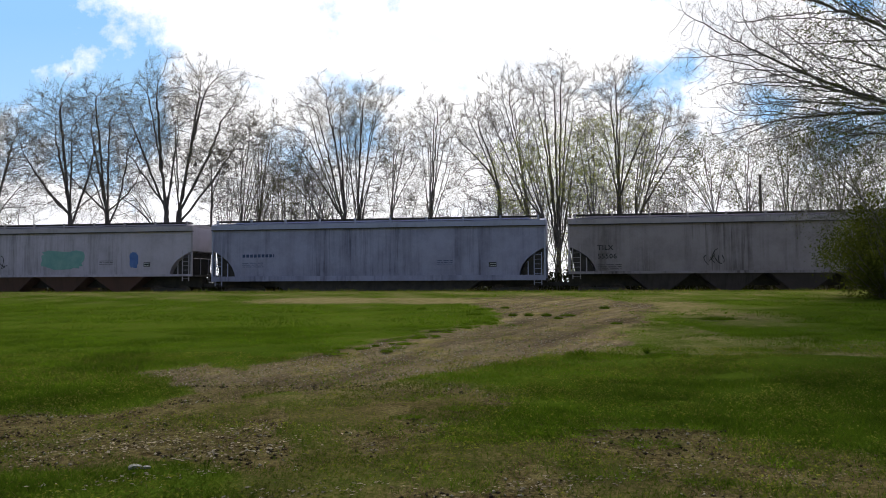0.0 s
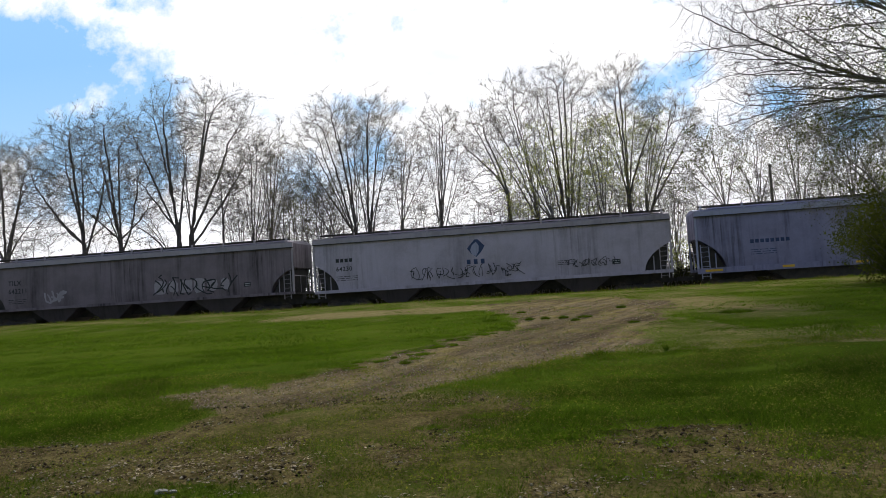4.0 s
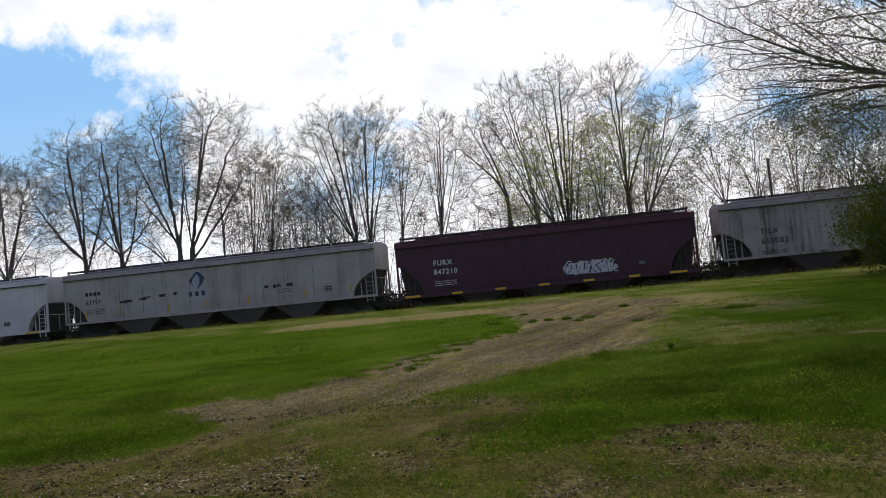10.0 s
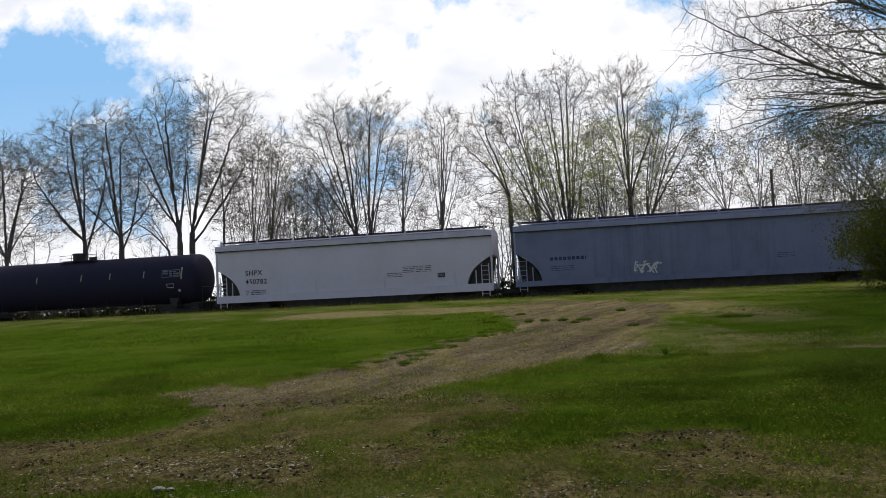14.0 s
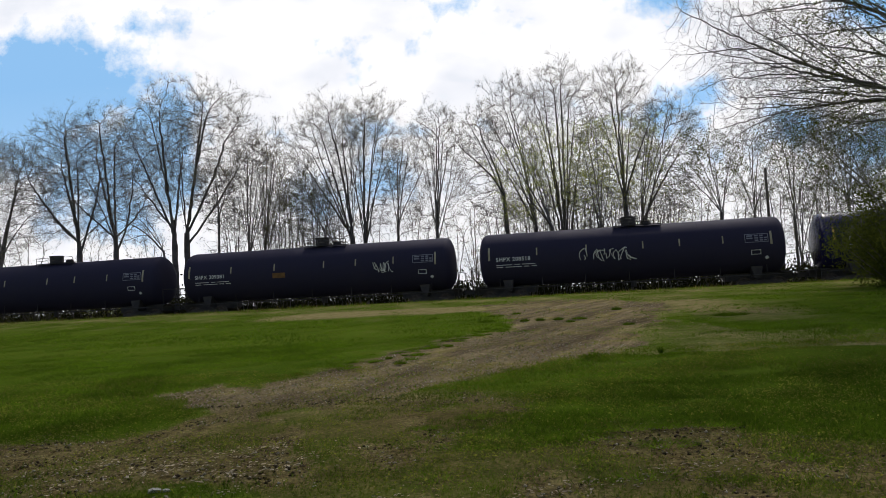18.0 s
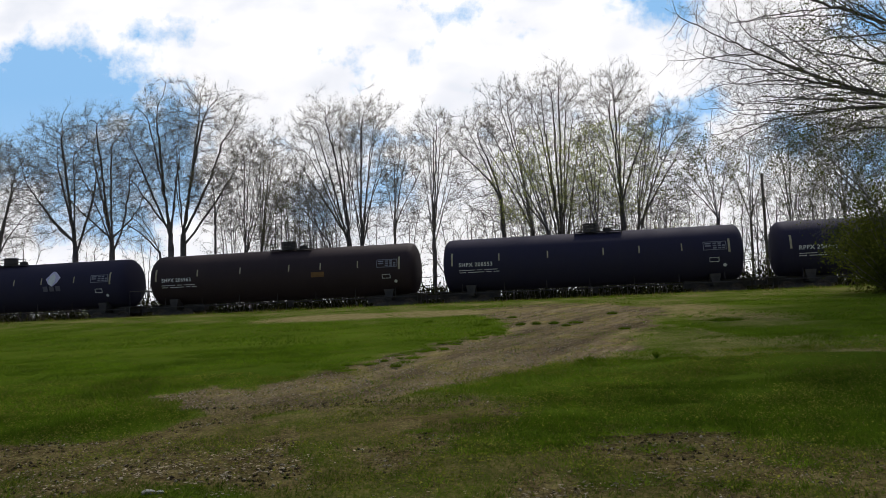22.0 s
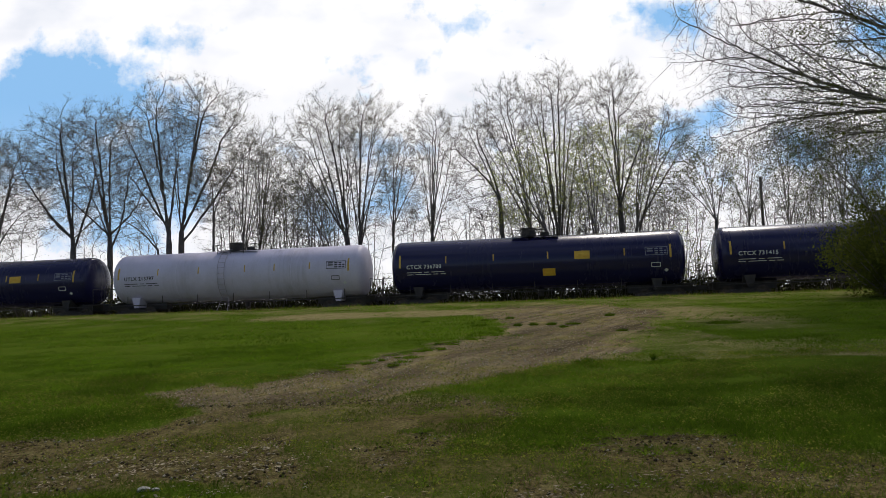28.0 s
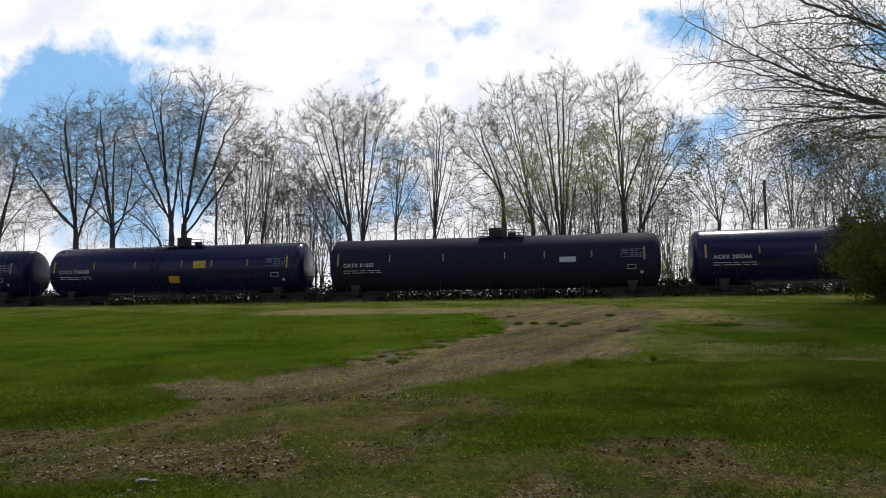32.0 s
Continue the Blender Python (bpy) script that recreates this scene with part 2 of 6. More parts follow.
def at_track(s, u=U_TRACK, z=0.0):
    """A place s metres along the track, u metres out from the camera."""
    base = Vector((0, 44, 0))
    base = base + ACROSS * (u - base.dot(ACROSS))
    return base + ALONG * s + Vector((0, 0, z))


def ground_z(x, y):
    """The lawn climbs to a low bank before the track; beyond the track the land is flat."""
    u = np.asarray(x) * ACROSS.x + np.asarray(y) * ACROSS.y
    rise = np.where(u < 0, np.maximum(0.0466 * u, -1.0), 1.36 * (1 - np.clip(1 - u / 36.5, 0, 1) ** 1.25))
    down = np.clip((u - 36.5) / 4.2, 0, 1)
    down = down * down * (3 - 2 * down)
    bed = 0.30 + 0.28 * np.clip(1 - (np.abs(u - U_TRACK) - 1.5) / 1.1, 0, 1)
    z = np.where(u < 36.5, rise, 1.36 * (1 - down) + bed * down)
    return z + np.where(u > 48, -0.1 * np.clip((u - 48) / 6, 0, 1), 0)


DIRT = np.array([(-9, 7.9), (-3.81, 7.85), (-3.28, 7.81), (-3.04, 8.41), (-2.87, 8.91), (-3.4, 9.59), (-4.2, 10.6), (-3.5, 11.3), (-3.0, 10.8),
                 (-2.86, 10.75), (-2.38, 11.8), (-1.9, 12.9), (-1.4, 13.9), (-0.8, 14.6), (-0.2, 15.4), (0.5, 16.6), (1.15, 18.5), (1.3, 20.5),
                 (1.13, 23.4), (1.6, 32), (6.9, 32), (6.04, 25.25), (6.46, 21.68), (5.23, 17.16), (5.4, 14.4), (7.6, 13.3), (13, 13.6), (13, 11.6),
                 (6.1, 11.3), (5.2, 11.7), (4.3, 11.7), (3.3, 11.9), (2.2, 12.2), (1.5, 11.8), (0.6, 10.95), (-0.33, 9.87), (-1.09, 9.03), (-1.97, 8.85), (-2.17, 8.59), (-1.69, 8.09), (-1.44, 7.41),
                 (-1.47, 6.83), (-1.4, 6.27), (-2.33, 5.97), (-3.26, 5.71), (-9, 5.5)])
WASTE = np.array([(-9, 7.95), (-3.6, 7.95), (-1.6, 9.1), (-0.3, 9.9), (0.75, 8.6), (0.5, 6.95), (0.9, 6.9), (1.45, 7.25), (2.0, 6.9), (3.3, 6.1), (3.2, 4.2), (-1.3, 4.2), (-1.5, 5.6), (-2.33, 5.9), (-3.4, 5.65), (-9, 5.4)])


def inside(x, y, poly):
    """Signed distance to an outline, positive inside."""
    x, y = np.asarray(x, float), np.asarray(y, float)
    d, odd = np.full(x.shape, 1e9), np.zeros(x.shape, bool)
    for (ax, ay), (bx, by) in zip(poly, np.roll(poly, -1, 0)):
        ex, ey = bx - ax, by - ay
        t = np.clip(((x - ax) * ex + (y - ay) * ey) / (ex * ex + ey * ey), 0, 1)
        d = np.minimum(d, np.hypot(x - ax - t * ex, y - ay - t * ey))
        cross = (ay > y) != (by > y)
        odd ^= cross & (x < ex * (y - ay) / (ey if ey else 1e-9) + ax)
    return np.where(odd, d, -d)


def wobble(x, y, scale, seed):
    """A smooth noise over the plan, about -1 to 1, from a few waves."""
    rng = np.random.RandomState(seed)
    out = np.zeros(np.shape(x))
    for o in range(4):
        for _ in range(4):
            a, p = rng.uniform(0, 2 * math.pi, 2)
            k = scale * 1.9 ** o * rng.uniform(0.7, 1.4)
            out = out + np.sin((x * math.cos(a) + y * math.sin(a)) * k + p) * 0.62 ** o
    return out / 4.0


def soil(x, y):
    """How bare and how dry the ground is at a place, each 0 to 1."""
    x, y = np.asarray(x, float), np.asarray(y, float)
    u = x * ACROSS.x + y * ACROSS.y
    rough = wobble(x, y, 2.6, 3)
    d = inside(x, y, DIRT) + 0.13 * rough + 0.10 * wobble(x, y, 9, 4) + 0.85 * wobble(x, y, 1.5, 6) * np.clip((y - 12.5) / 4.5, 0, 1)
    soft = 0.12 + 0.55 * np.clip((x + 1.3) / 1.6, 0, 1) * np.clip((y - 10.5) / 3, 0, 1)
    bare = np.clip(d / soft + 0.4, 0, 1)
    bare = bare * np.clip(1 - (u - 27) / 7, 0.3, 1) * np.where(y > 11, np.clip(1 - (x - 2.2 - (y - 12.3) * 0.36 + 0.35 * rough) / 0.9, 0.3, 1), 1)
    bare = bare * np.where(y < 8.3, np.clip(0.80 + 0.75 * wobble(x, y, 2.2, 9), 0.2, 1), np.clip(1.05 + 0.4 * wobble(x, y, 1.4, 19), 0.5, 1))
    w = inside(x, y, WASTE) + 0.25 * rough
    waste = np.clip(w / 0.5 + 0.5, 0, 1)
    spots = np.clip(0.34 + 1.1 * wobble(x, y, 3.1, 17) + 0.55 * np.clip(1.2 - np.hypot((x - 1.5) / 0.9, (y - 6.1) / 1.1), 0, 1), 0, 0.85)
    bare = np.maximum(bare, waste * spots)
    strip = np.clip(1.6 - np.abs(u - 26.6 + 0.04 * x) / 1.8, 0, 1) * np.clip((x + 8.5) / 3, 0, 1) * np.clip((4.5 - x) / 2, 0, 1)
    crest = np.clip((u - 20) / 12, 0, 1) * 0.5
    olive = np.clip(1.4 - np.hypot((x - 6.9) / 1.7, (y - 22.5) / 7.0), 0, 1) * 0.8
    dry = np.maximum.reduce([strip * 1.1, crest, olive, waste * 0.72]) + 0.22 * wobble(x, y, 1.7, 12)
    dry = np.maximum(dry, np.clip(1 - np.abs(d - 0.1) / 0.4, 0, 1) * 0.6)
    side = np.clip((x - 1.7 - (y - 12.3) * 0.36 + 0.5 * rough) / 0.8, 0, 1) * np.clip((d + 0.25) / 0.4, 0, 1) * np.where(y > 11, 1, 0)
    dry = np.maximum(dry, np.maximum(0.6 * bare, (0.48 + 0.25 * rough) * side))
    return bare, np.clip(dry, 0, 1)


# ---- ground ----
def lines(points):
    out = []
    for a, b, step in points:
        out += list(np.arange(a, b, step))
    return out


gx = lines([(-2400, -400, 250), (-400, -120, 40), (-120, -44, 6), (-44, -12, 0.6), (-12, 12, 0.12), (12, 30, 0.4), (30, 120, 5), (120, 400, 40), (400, 2401, 250)])
gy = lines([(-400, -60, 60), (-60, -6, 6), (-6, 3, 0.8), (3, 12, 0.08), (12, 24, 0.14), (24, 58, 0.35), (58, 120, 4), (120, 400, 40), (400, 2401, 250)])
GX, GY = np.meshgrid(gx, gy)
near_fade = np.clip(1 - np.hypot(GX, GY) / 60, 0, 1)
GZ = ground_z(GX, GY) + near_fade * (0.022 * wobble(GX, GY, 1.3, 21) + 0.012 * wobble(GX, GY, 6, 22))
bare, dry = soil(GX, GY)
GZ = GZ - 0.02 * bare
nx, ny = len(gx), len(gy)
quad = (np.arange(ny - 1)[:, None] * nx + np.arange(nx - 1)[None, :]).ravel()
ground_mesh = bulk("ground", np.stack([GX, GY, GZ], -1).reshape(-1, 3), np.stack([quad, quad + 1, quad + nx + 1, quad + nx], -1), None)
for key, values in (("bare", bare), ("dry", dry), ("foreground", np.clip((9.6 - GY) / 1.5, 0, 1)), ("bed", np.clip(1.6 - np.abs(GX * ACROSS.x + GY * ACROSS.y - U_TRACK) / 2.2, 0, 1))):
    ground_mesh.attributes.new(key, "FLOAT", "POINT").data.foreach_set("value", values.astype(np.float32).ravel())
ground_mesh.shade_smooth()
k = Nodes("lawn_and_soil")
v = k.where("Object")
n1, n2, n3 = k.noise(v, 0.35, 6), k.noise(v, 3.0, 6, 0.65), k.noise(v, 26.0, 5, 0.7)
green = k.mix(k.span(n1, 0.35, 0.65), (0.056, 0.094, 0.009), (0.082, 0.126, 0.012))
green = k.mix(k.span(n2, 0.45, 0.8), green, (0.090, 0.106, 0.012))
straw = k.mix(k.span(n2, 0.3, 0.7), (0.14, 0.12, 0.045), (0.29, 0.245, 0.115))
dark_straw = k.mix(k.span(n2, 0.3, 0.7), (0.062, 0.052, 0.020), (0.145, 0.116, 0.046))
earth = k.mix(k.span(n2, 0.3, 0.7), (0.125, 0.10, 0.056), (0.26, 0.212, 0.128))
rut = k.n("Mapping", Vector=v)
rut.vector_type = "TEXTURE"
rut.inputs["Rotation"].default_value, rut.inputs["Scale"].default_value = (0, 0, radians(60)), (2.6, 0.34, 1)
earth = k.mix(k.span(k.noise(rut.outputs[0], 1.0, 6, 0.65), 0.42, 0.62), earth, k.mix(n3, (0.075, 0.056, 0.034), (0.17, 0.132, 0.085)))
earth = k.mix(k.span(k.noise(v, 1.4, 6, 0.7), 0.49, 0.63), earth, k.mix(n3, (0.13, 0.112, 0.040), (0.25, 0.21, 0.085)))
pebble = k.n("TexVoronoi", Vector=v, Scale=34.0)
earth = k.mix(k.span(pebble.outputs["Distance"], 0.0, 0.25, 0.28, 0.0), earth, k.mix(n3, (0.13, 0.10, 0.06), (0.33, 0.275, 0.165)))
earth = k.mix(1.0, earth, k.mix(k.span(k.noise(rut.outputs[0], 0.55, 7, 0.7), 0.36, 0.64), (0.52, 0.52, 0.55), (1.3, 1.28, 1.2)), "MULTIPLY")
a_bare, a_dry, a_bed, a_foreground = [k.n("Attribute") for _ in range(4)]
a_bare.attribute_name, a_dry.attribute_name, a_bed.attribute_name, a_foreground.attribute_name = "bare", "dry", "bed", "foreground"
# straw and earth change to darker tones towards the eye
straw = k.mix(a_foreground.outputs["Fac"], straw, dark_straw)
earth = k.mix(a_foreground.outputs["Fac"], earth, k.mix(k.span(k.noise(v, 5.0, 6, 0.7), 0.36, 0.62), k.mix(k.span(n3, 0.4, 0.6), (0.026, 0.020, 0.010), (0.095, 0.068, 0.030)), (0.160, 0.134, 0.055)))
col = k.mix(k.span(k.math("ADD", a_dry.outputs["Fac"], k.math("MULTIPLY", k.math("SUBTRACT", n3, 0.5), 1.2)), 0.25, 0.8), green, straw)
col = k.mix(k.span(k.math("ADD", a_bare.outputs["Fac"], k.math("MULTIPLY", k.math("SUBTRACT", n3, 0.5), 0.8)), 0.38, 0.66), col, earth)
col = k.mix(a_bed.outputs["Fac"], col, k.mix(n3, (0.16, 0.15, 0.14), (0.34, 0.32, 0.3)))
coarse = k.math("MAXIMUM", a_bare.outputs["Fac"], a_foreground.outputs["Fac"], True)
strength = k.span(coarse, 0.0, 1.0, 0.5, 1.0)
col = k.mix(strength, col, k.mix(1.0, col, k.mix(k.span(n3, 0.32, 0.68), (0.52, 0.52, 0.52), (1.45, 1.45, 1.45)), "MULTIPLY"))
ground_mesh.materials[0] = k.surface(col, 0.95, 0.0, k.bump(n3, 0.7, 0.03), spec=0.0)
ground = tagged(new("ground", ground_mesh), "sloping mown lawn with a worn gravel track up to the railway", "lawn", kind="structure")

# ---- sky backdrop with drifting clouds ----
az = np.radians(np.linspace(-78, 78, 60))
el = np.radians(np.linspace(-7, 47, 24))
AZ, EL = np.meshgrid(az, el)
R_SKY = 2600
sky_v = np.stack([np.sin(AZ) * np.cos(EL), np.cos(AZ) * np.cos(EL), np.sin(EL)], -1).reshape(-1, 3) * R_SKY
quad = (np.arange(23)[:, None] * 60 + np.arange(59)[None, :]).ravel()
k = Nodes("clouds")
sep = k.n("SeparateXYZ", Vector=k.n("TexCoord").outputs["Object"])
sx, sy, sz = sep.outputs
su, sv = k.math("DIVIDE", sx, sy), k.math("DIVIDE", sz, sy)
flat = k.n("CombineXYZ", X=su, Y=sv, Z=0.0).outputs[0]
c1 = k.noise(flat, 11.0, 9, 0.62)
c3 = k.n("TexNoise", Vector=k.n("CombineXYZ", X=su, Y=k.math("MULTIPLY", sv, 1.6), Z=3.7).outputs[0], Scale=9.0, Detail=8.0).outputs["Fac"]
blue = None
for u0, v0, a, b, depth in ((-0.575, 0.335, 0.20, 0.105, 1.0), (-0.47, 0.235, 0.15, 0.12, 0.75), (-0.58, 0.275, 0.12, 0.07, 0.8), (-0.44, 0.426, 0.11, 0.018, 0.22), (-0.80, 0.27, 0.16, 0.13, 1.0), (-0.12, 0.381, 0.04, 0.014, 0.10), (-0.075, 0.396, 0.045, 0.018, 0.12),
                            (0.015, 0.432, 0.045, 0.016, 0.06), (-0.13, 0.263, 0.10, 0.014, 0.18), (-0.13, 0.19, 0.10, 0.04, 0.4), (0.27, 0.265, 0.085, 0.045, 0.5), (0.40, 0.22, 0.09, 0.04, 0.4), (0.265, 0.425, 0.05, 0.03, 0.28),
                            (0.54, 0.20, 0.10, 0.05, 0.35), (0.55, 0.38, 0.08, 0.05, 0.5), (-0.1, 0.66, 0.3, 0.1, 1.0), (0.9, 0.4, 0.25, 0.2, 1.0)):
    p, q = k.math("DIVIDE", k.math("SUBTRACT", su, u0), a), k.math("DIVIDE", k.math("SUBTRACT", sv, v0), b)
    one = k.math("MULTIPLY", k.math("SUBTRACT", 1.0, k.math("SQRT", k.math("ADD", k.math("MULTIPLY", p, p), k.math("MULTIPLY", q, q)))), depth)
    blue = one if blue is None else k.math("MAXIMUM", blue, one)
edge = k.math("ADD", k.math("MULTIPLY", k.math("MAXIMUM", blue, -0.7), 1.2), k.math("MULTIPLY", k.math("SUBTRACT", c1, 0.5), 2.6))
clear = k.span(edge, 0.0, 0.45)
azure = k.mix(k.span(sv, 0.0, 0.35), (0.60, 0.86, 1.10), (0.32, 0.62, 0.98))
white = k.mix(k.span(c3, 0.3, 0.55), (0.96, 1.0, 1.05), (1.22, 1.22, 1.21))
emit = k.n("Emission", Color=k.mix(clear, white, azure), Strength=1.0)
k.t.links.new(emit.outputs[0], k.out.inputs["Surface"])
sky_sheet = tagged(new("backdrop", bulk("backdrop", sky_v, np.stack([quad, quad + 1, quad + 61, quad + 60], -1), k.m)),
                   "bright white clouds drifting over pale blue sky", "sky", kind="structure")
sky_sheet.location = EYE


# ---- trees ----
def tubes(chains, sides):
    """Vertices and quads of tapered tubes round chains that all have one length."""
    P = np.array(chains, float)
    xyz, r = P[..., :3], P[..., 3]
    d = np.empty_like(xyz)
    d[:, 1:-1] = xyz[:, 2:] - xyz[:, :-2]
    d[:, 0], d[:, -1] = xyz[:, 1] - xyz[:, 0], xyz[:, -1] - xyz[:, -2]
    d /= np.linalg.norm(d, axis=-1, keepdims=True) + 1e-9
    ref = np.where(np.abs(d[..., :1]) < 0.8, np.array([1.0, 0, 0]), np.array([0, 1.0, 0]))
    a = np.cross(d, ref)
    a /= np.linalg.norm(a, axis=-1, keepdims=True) + 1e-9
    b = np.cross(d, a)
    t = 2 * math.pi * np.arange(sides) / sides
    ring = xyz[:, :, None] + r[:, :, None, None] * (a[:, :, None] * np.cos(t)[:, None] + b[:, :, None] * np.sin(t)[:, None])
    c, n = P.shape[:2]
    base = (np.arange(c)[:, None, None] * n + np.arange(n - 1)[None, :, None]) * sides
    i, j = np.arange(sides)[None, None, :], ((np.arange(sides) + 1) % sides)[None, None, :]
    f = np.stack([base + i, base + j, base + sides + j, base + sides + i], -1).reshape(-1, 4)
    return ring.reshape(-1, 3), f


def joined(pieces):
    vs, fs, o = [], [], 0
    for v, f in pieces:
        vs.append(v)
        fs.append(f + o)
        o += len(v)
    return np.concatenate(vs), np.concatenate(fs)


def leaf_quads(points, size, rng, droop=0.0):
    """Small pointed leaves, two triangles each, turned at random."""
    n = len(points)
    a = rng.normal(size=(n, 3))
    a[:, 2] -= droop
    a /= np.linalg.norm(a, axis=1, keepdims=True)
    b = np.cross(a, rng.normal(size=(n, 3)))
    b /= np.linalg.norm(b, axis=1, keepdims=True) + 1e-9
    s = (size * rng.uniform(0.6, 1.35, n))[:, None]
    v = np.stack([points, points + a * s * 0.5 + b * s * 0.28, points + a * s, points + a * s * 0.5 - b * s * 0.28], 1).reshape(-1, 3)
    return v, np.arange(4 * n).reshape(n, 4)


def colonise(rng, pos, par, aim_at, step, reach, kill, rounds, lift=0.16, keep=0.6):
    """Lets a skeleton of nodes grow branch by branch towards scattered points of a crown. Returns the nodes and their parents."""
    pos, par = [np.array(p, float) for p in pos], list(par)
    way = [np.array((0, 0, 1.0))] * len(pos)
    for i in range(1, len(pos)):
        d = pos[i] - pos[par[i]]
        way[i] = d / (np.linalg.norm(d) + 1e-9)
    tips = [0] * len(pos)
    pts = np.array(aim_at, float)
    best, who = np.full(len(pts), 1e9), np.zeros(len(pts), int)
    fresh = 0
    for _ in range(rounds):
        block = np.array(pos[fresh:])
        d = np.sqrt(((pts[:, None, :] - block[None]) ** 2).sum(-1))
        j = d.argmin(1)
        near = d[np.arange(len(pts)), j]
        closer = near < best
        best[closer], who[closer] = near[closer], j[closer] + fresh
        live = best > kill
        pts, best, who = pts[live], best[live], who[live]
        pull = best < reach
        if not pull.any():
            break
        fresh = len(pos)
        order = np.argsort(who[pull], kind="stable")
        w, p = who[pull][order], pts[pull][order]
        first = np.r_[0, np.flatnonzero(np.diff(w)) + 1, len(w)]
        for a, b in zip(first[:-1], first[1:]):
            i = w[a]
            if tips[i] > 3:
                continue
            d = p[a:b] - pos[i]
            d = (d / (np.linalg.norm(d, axis=1, keepdims=True) + 1e-9)).sum(0)
            d = d / (np.linalg.norm(d) + 1e-9) + way[i] * keep + rng.normal(scale=0.09, size=3)
            d[2] += lift
            d /= np.linalg.norm(d) + 1e-9
            tips[i] += 1
            pos.append(pos[i] + d * step * rng.uniform(0.8, 1.2))
            par.append(i)
            way.append(d)
            tips.append(0)
        if len(pos) == fresh:
            break
    return np.array(pos), np.array(par)


def thickness(par, tip, power):
    """The radius at each node, so that a limb carries what its branches need."""
    r = np.zeros(len(par))
    for i in range(len(par) - 1, 0, -1):
        if r[i] == 0:
            r[i] = tip ** power
        r[par[i]] += r[i]
    return np.maximum(r, tip ** power) ** (1 / power)


def segments(a, b, ra, rb, sides):
    """A tapered tube for each pair of ends."""
    return tubes(np.stack([np.c_[a, ra], np.c_[b, rb]], 1), sides)


def wood(ob, pos, par, r, rng, twigs, twig_len, thin, spread=0.6, lift=0.35, limit=0.05):
    """The meshes of a grown skeleton: trunk with limbs, and crown of branches and twigs. Returns the twigs' tips."""
    i = np.arange(1, len(pos))
    p = par[i]
    d = pos[i] - pos[p]
    ends = pos[i] + d * 0.06
    start_r = np.minimum(r[p], r[i] * 1.3)
    thick, mid = r[i] > limit, (r[i] <= limit) & (r[i] > thin * 1.9)
    fine = ~thick & ~mid
    trunk = bulk_part("trunk", *segments(pos[p][thick], ends[thick], start_r[thick], r[i][thick], 8), BARK, ob)
    trunk.data.shade_smooth()
    kids = np.bincount(par[1:], minlength=len(pos))
    base = np.flatnonzero((r < thin * 3.2) & (np.arange(len(pos)) > 0))
    base = np.r_[base, np.repeat(np.flatnonzero(kids == 0), 2)]
    base = base[rng.randint(0, len(base), twigs)]
    t = pos[base] - pos[par[base]]
    t /= np.linalg.norm(t, axis=1, keepdims=True) + 1e-9
    t = t + rng.normal(scale=spread, size=t.shape) + (0, 0, lift)
    t /= np.linalg.norm(t, axis=1, keepdims=True) + 1e-9
    tip = pos[base] + t * (twig_len * rng.uniform(0.5, 1.4, len(base)))[:, None]
    n = len(base)
    pieces = [segments(pos[p][mid], ends[mid], start_r[mid], r[i][mid], 5), segments(pos[p][fine], ends[fine], start_r[fine], r[i][fine], 3),
              segments(pos[base], tip, np.full(n, thin * 0.8), np.full(n, thin * 0.5), 3)]
    bulk_part("crown", *joined([q for q in pieces if len(q[0])]), TWIG, ob)
    return tip


